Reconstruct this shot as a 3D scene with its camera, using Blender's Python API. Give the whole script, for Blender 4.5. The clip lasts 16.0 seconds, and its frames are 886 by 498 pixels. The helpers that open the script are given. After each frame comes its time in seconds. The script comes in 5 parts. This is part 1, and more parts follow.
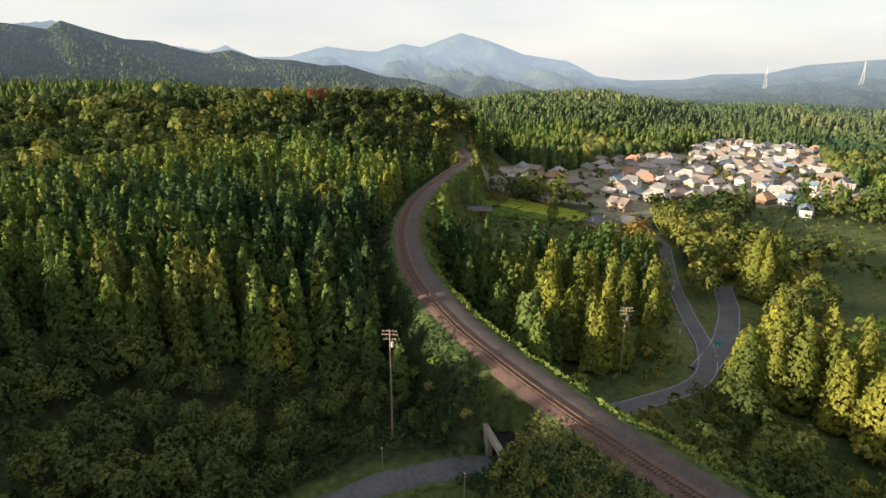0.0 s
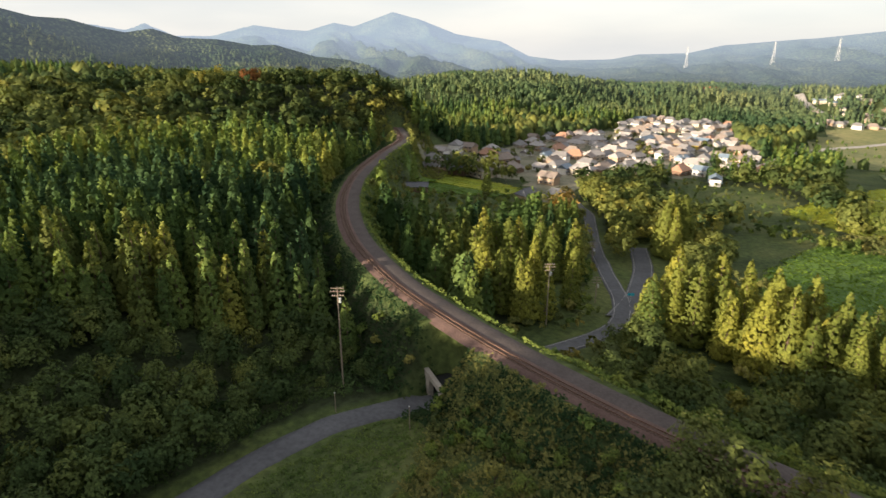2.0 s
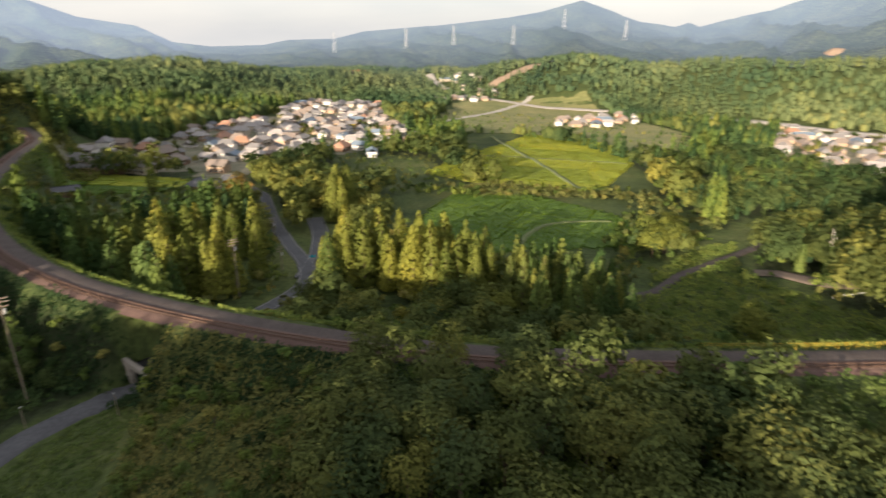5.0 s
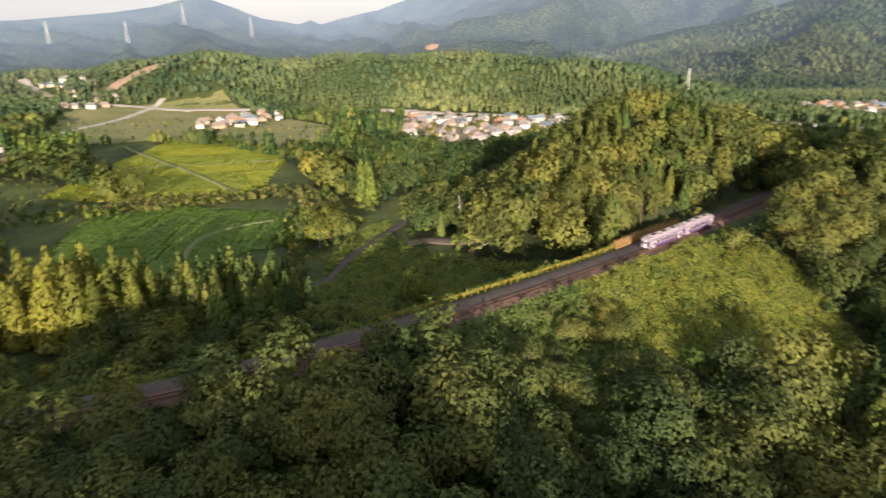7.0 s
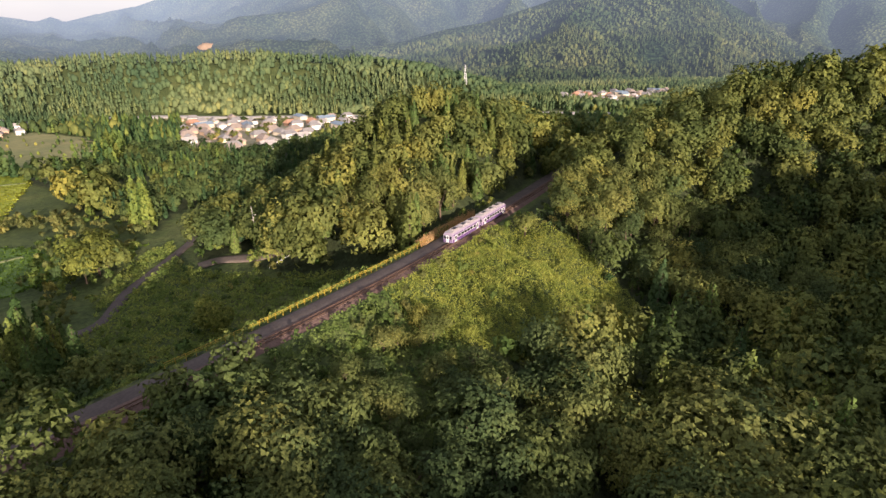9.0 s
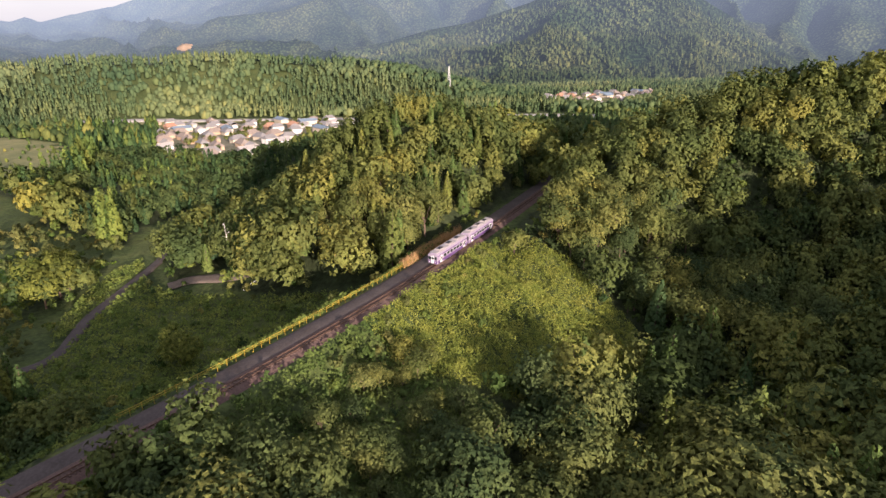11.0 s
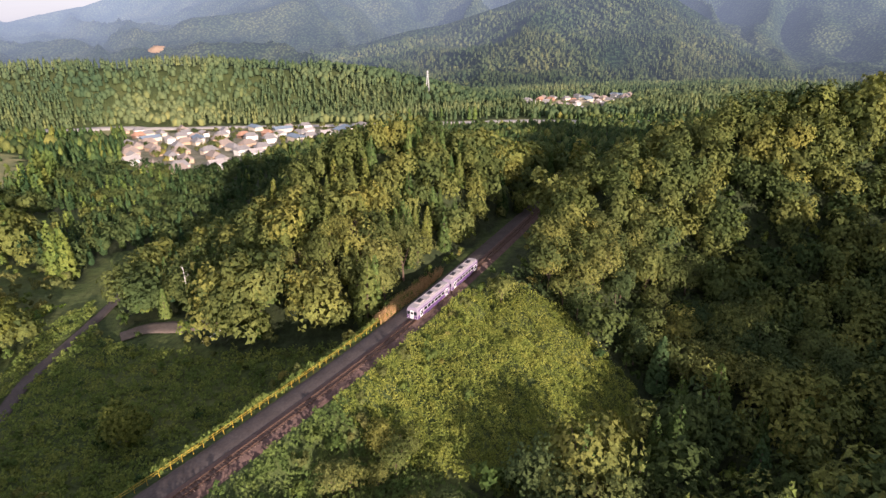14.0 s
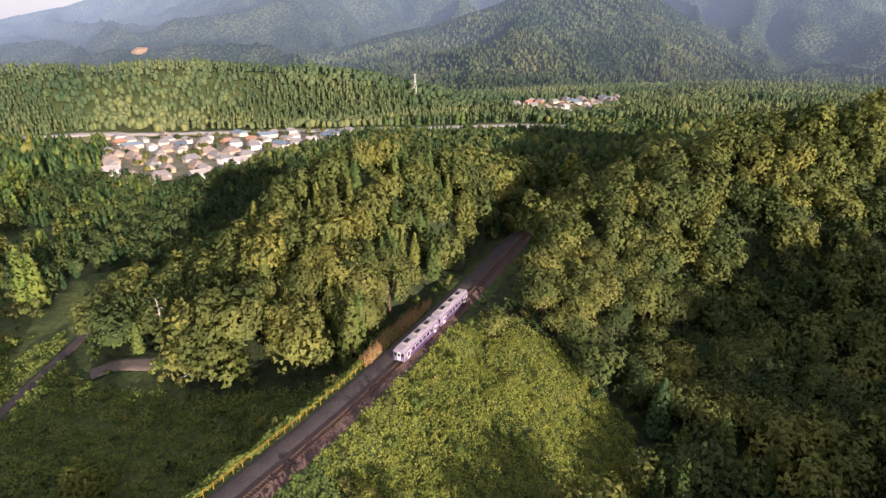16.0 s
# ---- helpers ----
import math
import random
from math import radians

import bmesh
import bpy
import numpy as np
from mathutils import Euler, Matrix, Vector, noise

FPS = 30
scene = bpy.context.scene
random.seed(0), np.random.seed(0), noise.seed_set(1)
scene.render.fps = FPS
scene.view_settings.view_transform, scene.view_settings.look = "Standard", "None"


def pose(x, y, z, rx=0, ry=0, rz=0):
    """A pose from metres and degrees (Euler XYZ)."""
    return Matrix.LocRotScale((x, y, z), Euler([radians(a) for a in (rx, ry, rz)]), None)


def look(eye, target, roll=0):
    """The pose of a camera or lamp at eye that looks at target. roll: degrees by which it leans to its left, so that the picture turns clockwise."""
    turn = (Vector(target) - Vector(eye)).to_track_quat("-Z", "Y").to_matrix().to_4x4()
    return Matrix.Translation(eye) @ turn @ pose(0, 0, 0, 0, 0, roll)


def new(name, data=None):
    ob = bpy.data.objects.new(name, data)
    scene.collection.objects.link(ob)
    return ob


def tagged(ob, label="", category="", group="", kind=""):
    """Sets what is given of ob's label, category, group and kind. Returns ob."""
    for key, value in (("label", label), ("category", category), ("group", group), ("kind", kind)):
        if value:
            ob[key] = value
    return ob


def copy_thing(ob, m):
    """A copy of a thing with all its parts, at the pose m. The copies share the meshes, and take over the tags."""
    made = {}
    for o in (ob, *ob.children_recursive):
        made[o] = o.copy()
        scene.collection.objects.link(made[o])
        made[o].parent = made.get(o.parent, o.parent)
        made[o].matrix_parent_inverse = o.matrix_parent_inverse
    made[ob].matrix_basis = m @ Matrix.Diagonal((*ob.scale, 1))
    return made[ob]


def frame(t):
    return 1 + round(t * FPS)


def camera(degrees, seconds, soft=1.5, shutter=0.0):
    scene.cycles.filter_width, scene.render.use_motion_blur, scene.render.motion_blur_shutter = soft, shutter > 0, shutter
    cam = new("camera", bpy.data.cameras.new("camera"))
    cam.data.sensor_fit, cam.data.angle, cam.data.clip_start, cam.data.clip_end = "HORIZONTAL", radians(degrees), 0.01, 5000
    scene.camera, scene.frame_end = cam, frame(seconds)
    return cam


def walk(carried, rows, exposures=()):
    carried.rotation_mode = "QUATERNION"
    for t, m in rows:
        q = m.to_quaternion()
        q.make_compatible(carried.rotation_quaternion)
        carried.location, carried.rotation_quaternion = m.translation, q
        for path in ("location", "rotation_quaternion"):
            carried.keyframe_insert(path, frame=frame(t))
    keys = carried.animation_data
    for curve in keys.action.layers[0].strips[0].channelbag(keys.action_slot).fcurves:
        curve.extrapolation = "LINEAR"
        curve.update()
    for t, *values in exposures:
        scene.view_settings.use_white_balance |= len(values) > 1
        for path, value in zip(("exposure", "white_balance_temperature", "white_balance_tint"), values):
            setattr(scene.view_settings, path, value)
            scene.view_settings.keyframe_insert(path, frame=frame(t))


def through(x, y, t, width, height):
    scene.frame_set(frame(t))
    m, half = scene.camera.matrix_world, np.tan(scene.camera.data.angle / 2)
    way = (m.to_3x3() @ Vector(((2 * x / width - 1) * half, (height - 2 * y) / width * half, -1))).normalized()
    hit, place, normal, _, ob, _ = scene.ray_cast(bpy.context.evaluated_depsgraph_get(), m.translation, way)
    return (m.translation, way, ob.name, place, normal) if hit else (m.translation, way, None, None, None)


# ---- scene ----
cam = camera(74.62, 16.0, soft=1.5, shutter=0.5)
PATH = [
    (0.0, pose(-14.38, 28.67, 52.63, 73.06, 0, 35.60)),
    (0.5, pose(-12.89, 26.67, 52.66, 72.45, 0, 35.16)),
    (1.0, pose(-11.08, 24.34, 52.66, 71.97, 0, 34.40)),
    (1.5, pose(-9.15, 21.52, 52.60, 71.57, 0, 32.22)),
    (2.0, pose(-7.21, 18.14, 52.52, 71.27, 0, 29.38)),
    (2.5, pose(-5.19, 14.40, 52.57, 70.97, 0, 26.35)),
    (3.0, pose(-3.38, 10.57, 52.41, 70.69, 0, 23.05)),
    (3.2, pose(-2.88, 9.30, 52.32, 70.55, 0, 21.68)),
    (5.3, pose(0.02, -0.02, 53.18, 69.98, 0, -8.23)),
    (5.5, pose(0.11, -0.28, 53.16, 70.02, 0, -12.54)),
    (6.0, pose(0.09, -0.20, 53.45, 69.88, 0, -23.02)),
    (6.5, pose(0.04, 0.15, 53.53, 69.81, 0, -29.03)),
    (7.0, pose(0.34, 0.71, 53.56, 69.72, 0, -35.78)),
    (7.5, pose(1.33, 1.73, 53.16, 69.71, 0, -42.20)),
    (8.0, pose(2.98, 2.92, 52.90, 69.68, 0, -49.12)),
    (8.5, pose(4.46, 4.07, 52.80, 69.66, 0, -54.52)),
    (9.0, pose(6.15, 5.34, 53.10, 69.63, 0, -55.82)),
    (11.5, pose(17.46, 12.70, 55.54, 69.63, 0, -57.75)),
    (12.0, pose(20.02, 14.29, 56.48, 69.62, 0, -58.10)),
    (12.5, pose(22.59, 15.90, 57.58, 69.64, 0, -58.47)),
    (13.0, pose(25.08, 17.45, 58.81, 69.61, 0, -58.79)),
    (13.5, pose(27.45, 18.95, 60.04, 69.60, 0, -59.10)),
    (14.0, pose(29.69, 20.31, 61.34, 69.58, 0, -59.41)),
    (14.5, pose(31.96, 21.66, 62.52, 69.57, 0, -59.70)),
    (15.0, pose(34.09, 22.85, 63.79, 69.55, 0, -60.00)),
    (15.5, pose(36.13, 24.09, 65.04, 69.54, 0, -60.31)),
    (16.0, pose(38.21, 25.16, 66.25, 69.54, 0, -60.59)),
]
walk(cam, PATH, [(0.0, 1.05, 6500, 10), (3.2, 1.1, 6500, 12), (6.0, 0.95, 6450, 14), (9.0, 0.95, 6200, 22), (16.0, 0.88, 5950, 26)])

# world, sun, exposure
SUN_AZ, SUN_EL = -148.0, 13.0
world = bpy.data.worlds.new("sky")
scene.world = world
world.use_nodes = True
wn = world.node_tree.nodes
sky = wn.new("ShaderNodeTexSky")
sky.sky_type, sky.sun_disc = "NISHITA", False
sky.sun_elevation, sky.sun_rotation = radians(SUN_EL), radians(SUN_AZ)
sky.dust_density, sky.air_density, sky.ozone_density = 1.5, 1.0, 1.0
wn["Background"].inputs["Strength"].default_value = 0.068
# thin bright cloud veils the blue
veil = wn.new("ShaderNodeTexNoise")
veil.inputs["Scale"].default_value, veil.inputs["Detail"].default_value = 2.2, 5.0
veil_map = wn.new("ShaderNodeMapping")
veil_map.inputs["Scale"].default_value = (1.0, 1.0, 5.0)
world.node_tree.links.new(wn.new("ShaderNodeTexCoord").outputs["Generated"], veil_map.inputs[0])
world.node_tree.links.new(veil_map.outputs[0], veil.inputs["Vector"])
veil_tone = wn.new("ShaderNodeValToRGB")
veil_tone.color_ramp.elements[0].position, veil_tone.color_ramp.elements[0].color = 0.3, (5.2, 5.4, 5.6, 1)
veil_tone.color_ramp.elements[1].position, veil_tone.color_ramp.elements[1].color = 0.7, (7.0, 6.8, 6.5, 1)
world.node_tree.links.new(veil.outputs["Fac"], veil_tone.inputs[0])
veil_mix = wn.new("ShaderNodeMix")
veil_mix.data_type = "RGBA"
veil_mix.inputs[0].default_value = 0.75
world.node_tree.links.new(sky.outputs[0], veil_mix.inputs[6])
world.node_tree.links.new(veil_tone.outputs[0], veil_mix.inputs[7])
# the veil is brightest low over the hills
height = wn.new("ShaderNodeSeparateXYZ")
world.node_tree.links.new(wn["Texture Coordinate"].outputs["Generated"], height.inputs[0])
low_glow = wn.new("ShaderNodeValToRGB")
low_glow.color_ramp.elements[0].position, low_glow.color_ramp.elements[0].color = 0.05, (1.22, 1.21, 1.2, 1)
low_glow.color_ramp.elements[1].position, low_glow.color_ramp.elements[1].color = 0.6, (0.82, 0.83, 0.86, 1)
world.node_tree.links.new(height.outputs["Z"], low_glow.inputs[0])
glow_mix = wn.new("ShaderNodeMix")
glow_mix.data_type, glow_mix.blend_type = "RGBA", "MULTIPLY"
glow_mix.inputs[0].default_value = 1.0
world.node_tree.links.new(veil_mix.outputs[2], glow_mix.inputs[6])
world.node_tree.links.new(low_glow.outputs[0], glow_mix.inputs[7])
world.node_tree.links.new(glow_mix.outputs[2], wn["Background"].inputs[0])
sun_data = bpy.data.lights.new("sun", "SUN")
sun_data.energy, sun_data.angle, sun_data.color = 5.0, radians(0.5), (1.0, 0.84, 0.64)
sun = new("sun", sun_data)
sun_way = Vector((math.sin(radians(SUN_AZ)) * math.cos(radians(SUN_EL)), math.cos(radians(SUN_AZ)) * math.cos(radians(SUN_EL)), math.sin(radians(SUN_EL))))
sun.matrix_world = look(sun_way * 400, (0, 0, 0))

# ---- land ----
RNG = np.random.default_rng(7)
TRACK = [(-250, 380), (-229, 354), (-212, 330), (-199, 295), (-187, 266), (-174, 237), (-158, 208), (-137, 178), (-111, 150), (-84, 129), (-60, 115.5), (-34, 104), (-10, 96), (17, 90), (59, 87), (91, 86.5), (118, 87), (150, 89), (190, 92.5), (240, 98), (300, 106)]


def lattice(ix, iy, seed):
    v = np.sin(ix * 127.1 + iy * 311.7 + seed * 74.7) * 43758.5453
    return v - np.floor(v)


def vnoise(x, y, size, seed=0):
    """Smooth value noise, 0 to 1."""
    x, y = np.asarray(x, float) / size, np.asarray(y, float) / size
    ix, iy = np.floor(x), np.floor(y)
    fx, fy = x - ix, y - iy
    fx, fy = fx * fx * (3 - 2 * fx), fy * fy * (3 - 2 * fy)
    a, b = lattice(ix, iy, seed), lattice(ix + 1, iy, seed)
    c, d = lattice(ix, iy + 1, seed), lattice(ix + 1, iy + 1, seed)
    return (a * (1 - fx) + b * fx) * (1 - fy) + (c * (1 - fx) + d * fx) * fy


def fnoise(x, y, size, seed=0, octaves=3):
    return sum(vnoise(x, y, size / 2**k, seed + k) * 0.5**k for k in range(octaves)) / sum(0.5**k for k in range(octaves))


def smooth(t):
    t = np.clip(t, 0, 1)
    return t * t * (3 - 2 * t)


def near_line(x, y, line):
    """Distance to a polyline, and the height along it where the points have one."""
    best, high = np.full(np.shape(x), 1e9), np.zeros(np.shape(x))
    for p, q in zip(line, line[1:]):
        dx, dy = q[0] - p[0], q[1] - p[1]
        t = np.clip(((x - p[0]) * dx + (y - p[1]) * dy) / (dx * dx + dy * dy), 0, 1)
        d = np.hypot(x - p[0] - t * dx, y - p[1] - t * dy)
        if len(p) > 2:
            high = np.where(d < best, p[2] + t * (q[2] - p[2]), high)
        best = np.minimum(best, d)
    return best, high


def curve_through(points, step):
    """A smooth line through the points, in even steps (Catmull-Rom)."""
    p = np.array(points, float)
    p = np.vstack([2 * p[0] - p[1], p, 2 * p[-1] - p[-2]])
    out = []
    for a, b, c, d in zip(p, p[1:], p[2:], p[3:]):
        n = max(2, int(np.linalg.norm(c - b) / 0.5))
        t = np.arange(n)[:, None] / n
        out.append(0.5 * (2 * b + (c - a) * t + (2 * a - 5 * b + 4 * c - d) * t**2 + (3 * b - a - 3 * c + d) * t**3))
    out = np.vstack(out + [p[-2:-1]])
    s = np.r_[0, np.cumsum(np.linalg.norm(np.diff(out, axis=0), axis=1))]
    at = np.arange(0, s[-1], step)
    return np.stack([np.interp(at, s, out[:, k]) for k in range(out.shape[1])], 1)


TRACK_LINE = curve_through(TRACK, 6.0)
HOLLOW_ROAD = [(-58.5, 105.5), (-61.5, 102.5), (-67, 95.5), (-72, 88), (-76, 77), (-78, 64), (-80, 50), (-84, 30)]
# hill crests: points x, y, height of the ground; half width; how much of a bump
CRESTS = [
    ([(165, 126, 6), (185, 138, 22), (212, 132, 18), (240, 118, 8), (330, 140, -12)], 44),
    ([(166, 72, 0), (180, 68, 8), (207, 60, 17), (228, 48, 24), (241, 24, 33), (254, 4, 36), (290, -30, 42), (340, -60, 52), (420, -120, 70)], 34),
    ([(-460, 280, 26), (-350, 325, 32), (-290, 392, 27)], 58),
    ([(-900, 420, 40), (-640, 350, 28), (-460, 280, 26)], 120),
    ([(-25, 82, -3), (10, 66, -4), (50, 64, -6), (100, 68, -6), (128, 72, -3)], 26),
    # next two: unseen ridges behind the camera, added to cast shade on the foreground
    ([(-560, -60, 80), (-430, -62, 70), (-360, -70, 56), (-300, -80, 40), (-190, -115, 44), (-140, -135, 57), (-98, -157, 53), (-70, -174, 41), (-46, -188, 36), (-16, -198, 34), (16, -206, 50), (60, -215, 58), (130, -215, 62), (260, -180, 64), (420, -120, 76)], 80),
    ([(-320, 20, 8), (-200, 10, 6), (-120, -22, 4), (-40, -40, -2), (20, -48, -10), (70, -36, -15), (112, -38, -16)], 34),
    ([(60, 1300, -14), (260, 1180, 4), (480, 1040, 8), (700, 850, 9), (830, 720, 5), (900, 620, -12), (1000, 520, -45), (1120, 420, -52)], 120),
    ([(-900, 900, 10), (-650, 900, 6), (-420, 1050, -5), (-200, 1250, -10)], 260),
]


def natural(x, y):
    x, y = np.asarray(x, float), np.asarray(y, float)
    low = -17 - 0.045 * np.clip(y - 170, -60, 700) - 0.03 * np.clip(x, 0, 700)
    west = smooth((-x - 92) / 60) * 12 + np.clip((-x - 150) / 400, 0, 1.5) * 22
    low = low + west * smooth((290 - y + (-x - 150) * 0.8) / 100)
    low = low - 4 * smooth((60 - y) / 50) * smooth((x - 70) / 40) * smooth((170 - x) / 40)
    high = low
    for line, width in CRESTS:
        d, z = near_line(x, y, line)
        high = np.maximum(high, low + (z - low) * np.exp(-((d / width) ** 2)))
    rough = (high - low).clip(0, 20) / 20
    high = high + (fnoise(x, y, 210, 77, 2) - 0.5) * 44 * rough * smooth((np.hypot(x, y) - 620) / 250)
    return high + (fnoise(x, y, 40, 3) - 0.5) * (1.5 + 6 * rough) + (fnoise(x, y, 9, 5) - 0.5) * 0.8


def ground_z(x, y):
    h = natural(x, y)
    d, _ = near_line(x, y, TRACK_LINE)
    h = h + (-0.5 - h) * smooth(1 - (d - 5.0) / np.where((x > 140) | (x < -40), 9.0, 12.0))
    d, _ = near_line(x, y, HOLLOW_ROAD)
    return np.minimum(h, -14.6 + np.clip(d - 4, 0, None) * 3.2 + 40 * smooth((-x - 62) / 20))


# ---- end of land ----
ROADS = {
    "left": (HOLLOW_ROAD, 5.5),
    "right": ([(-47, 137), (-43, 146), (-38.5, 155), (-36, 168), (-39, 183), (-45, 197), (-52, 213), (-62, 238), (-72, 268), (-80, 291), (-92, 312), (-106, 340), (-122, 385)], 5.0),
    "branch": ([(-37, 170), (-36, 186), (-37, 200), (-40, 220), (-47, 246)], 6.5),
    "field": ([(46, 158), (56, 155), (67, 155), (84, 172), (110, 190), (139, 213)], 3.0),
    "dirt": ([(108, 172), (114, 168), (117, 156), (121, 146), (130, 138)], 5.5),
    "white": ([(-40, 478), (-16, 517), (2, 600), (23, 684), (60, 770), (115, 880), (192, 1020)], 9.0),
    "scar": ([(128, 1098), (160, 1120), (206, 1143), (228, 1156)], 20.0),
    "highway": ([(20, 1300), (34, 1190), (60, 1100), (100, 1030), (150, 985), (200, 940), (290, 900)], 16.0),
}
LOW_FIELD = [(-20, 292), (15, 284), (55, 283), (79, 279), (105, 278), (84, 231), (68, 205), (60, 175), (54, 160), (30, 172), (16, 196), (-8, 232), (-24, 262)]
HIGH_FIELD = [(38, 580), (92, 582), (139, 512), (150, 430), (144, 342), (126, 298), (89, 304), (56, 315), (33, 326), (31, 400), (36, 480)]
SMALL_FIELD = [(-203, 306), (-198, 338), (-160, 348), (-135, 347), (-127, 314), (-171, 284)]
VILLAGE = [(-240, 345), (-225, 430), (-225, 640), (-190, 700), (-160, 900), (-60, 900), (-40, 720), (0, 520), (-10, 470), (-60, 420), (-95, 400), (-100, 330), (-80, 280), (-120, 300), (-140, 355)]
HAMLET = [(285, 372), (290, 470), (400, 640), (450, 730), (560, 560), (620, 470), (520, 440), (420, 420)]
FLATS = [(380, 640), (400, 840), (480, 790), (590, 620), (650, 520), (745, 345), (760, 240), (700, 235), (640, 420), (540, 560), (470, 690)]
EAST_FLATS = [(840, 270), (930, 430), (1010, 400), (1110, 260), (960, 240)]


def inside(x, y, poly):
    x, y = np.asarray(x, float), np.asarray(y, float)
    hit = np.zeros(x.shape, bool)
    for (x0, y0), (x1, y1) in zip(poly, poly[1:] + poly[:1]):
        if y0 != y1:
            hit ^= ((y0 > y) != (y1 > y)) & (x < (x1 - x0) * (y - y0) / (y1 - y0) + x0)
    return hit


# ---- materials ----
def material(name, rough=0.8, metal=0.0, spec=0.3):
    m = bpy.data.materials.new(name)
    m.use_nodes = True
    b = m.node_tree.nodes["Principled BSDF"]
    b.inputs["Roughness"].default_value, b.inputs["Metallic"].default_value = rough, metal
    b.inputs["Specular IOR Level"].default_value = spec
    return m, m.node_tree.nodes, m.node_tree.links, b


def noise_node(n, l, scale, detail=4.0, coord="Object"):
    t = n.new("ShaderNodeTexNoise")
    t.inputs["Scale"].default_value, t.inputs["Detail"].default_value = scale, detail
    if coord == "World":
        l.new(n.new("ShaderNodeNewGeometry").outputs["Position"], t.inputs["Vector"])
    else:
        l.new(n.new("ShaderNodeTexCoord").outputs[coord], t.inputs["Vector"])
    return t.outputs["Fac"]


def ramp(n, l, fac, stops):
    r = n.new("ShaderNodeValToRGB")
    while len(r.color_ramp.elements) < len(stops):
        r.color_ramp.elements.new(0.5)
    for e, (p, c) in zip(r.color_ramp.elements, stops):
        e.position, e.color = p, (*c, 1)
    l.new(fac, r.inputs[0])
    return r.outputs[0]


def mix(n, l, fac, a, b, how="MIX"):
    m = n.new("ShaderNodeMix")
    m.data_type, m.blend_type = "RGBA", how
    for k, v in ((0, fac), (6, a), (7, b)):
        if isinstance(v, bpy.types.NodeSocket):
            l.new(v, m.inputs[k])
        else:
            m.inputs[k].default_value = v if k == 0 else (*v, 1)
    return m.outputs[2]


def bump(n, l, b, fac, strength, distance):
    k = n.new("ShaderNodeBump")
    k.inputs["Strength"].default_value, k.inputs["Distance"].default_value = strength, distance
    l.new(fac, k.inputs["Height"])
    l.new(k.outputs[0], b.inputs["Normal"])


def plain(name, c1, c2, scale=1.0, rough=0.8, metal=0.0, coord="Object", relief=0.0, spec=0.3):
    m, n, l, b = material(name, rough, metal, spec)
    f = noise_node(n, l, scale, 5, coord)
    g = noise_node(n, l, scale * 9, 3, coord)
    big = ramp(n, l, f, [(0.3, c1), (0.7, c2)])
    l.new(mix(n, l, 0.35, big, ramp(n, l, g, [(0.3, tuple(v * 0.6 for v in c1)), (0.7, tuple(min(1, v * 1.25) for v in c2))])), b.inputs["Base Color"])
    if relief:
        bump(n, l, b, g, 0.6, relief)
    return m


def foliage(name, c1, c2, c3, through=0.22, size=0.09, grain=2.6):
    """Leaves: hue drifts from tree to tree and from leaf to leaf; some light passes through them."""
    m, n, l, b = material(name, 0.75, 0.0, 0.05)
    c1, c2, c3 = (tuple(v * k for v, k in zip(c, (1.38, 1.27, 1.24))) for c in (c1, c2, c3))
    patch = ramp(n, l, noise_node(n, l, size, 2, "World"), [(0.32, c1), (0.5, c2), (0.68, c3)])
    geo = n.new("ShaderNodeNewGeometry")
    leaf = ramp(n, l, geo.outputs["Random Per Island"], [(0.0, (0.84, 0.84, 0.84)), (1.0, (1.15, 1.14, 1.1))])
    info = n.new("ShaderNodeObjectInfo")
    own = ramp(n, l, info.outputs["Random"], [(0.0, (0.58, 0.66, 0.66)), (0.5, (0.95, 0.97, 0.97)), (0.8, (1.15, 1.12, 1.0)), (1.0, (1.34, 1.22, 1.0))])
    tone = n.new("ShaderNodeAttribute")
    tone.attribute_name = "tone"
    each = ramp(n, l, tone.outputs["Fac"], [(0.0, (1.0, 1.0, 1.0)), (0.01, (0.5, 0.6, 0.6)), (0.45, (0.9, 0.95, 0.92)), (0.8, (1.15, 1.12, 1.0)), (1.0, (1.42, 1.25, 1.0))])
    own = mix(n, l, 1.0, own, each, "MULTIPLY")
    colour = mix(n, l, 1.0, mix(n, l, 1.0, patch, leaf, "MULTIPLY"), own, "MULTIPLY")
    speck = noise_node(n, l, grain, 4, "World")
    colour = mix(n, l, 1.0, colour, ramp(n, l, speck, [(0.32, (0.55, 0.58, 0.6)), (0.5, (1.0, 1.0, 1.0)), (0.7, (1.5, 1.45, 1.3))]), "MULTIPLY")
    l.new(colour, b.inputs["Base Color"])
    bump(n, l, b, speck, 0.6, 0.3)
    t = n.new("ShaderNodeBsdfTranslucent")
    l.new(mix(n, l, 1.0, colour, (1.2, 1.15, 0.7), "MULTIPLY"), t.inputs[0])
    s = n.new("ShaderNodeMixShader")
    s.inputs[0].default_value = through
    l.new(b.outputs[0], s.inputs[1])
    l.new(t.outputs[0], s.inputs[2])
    l.new(s.outputs[0], n["Material Output"].inputs[0])
    return m


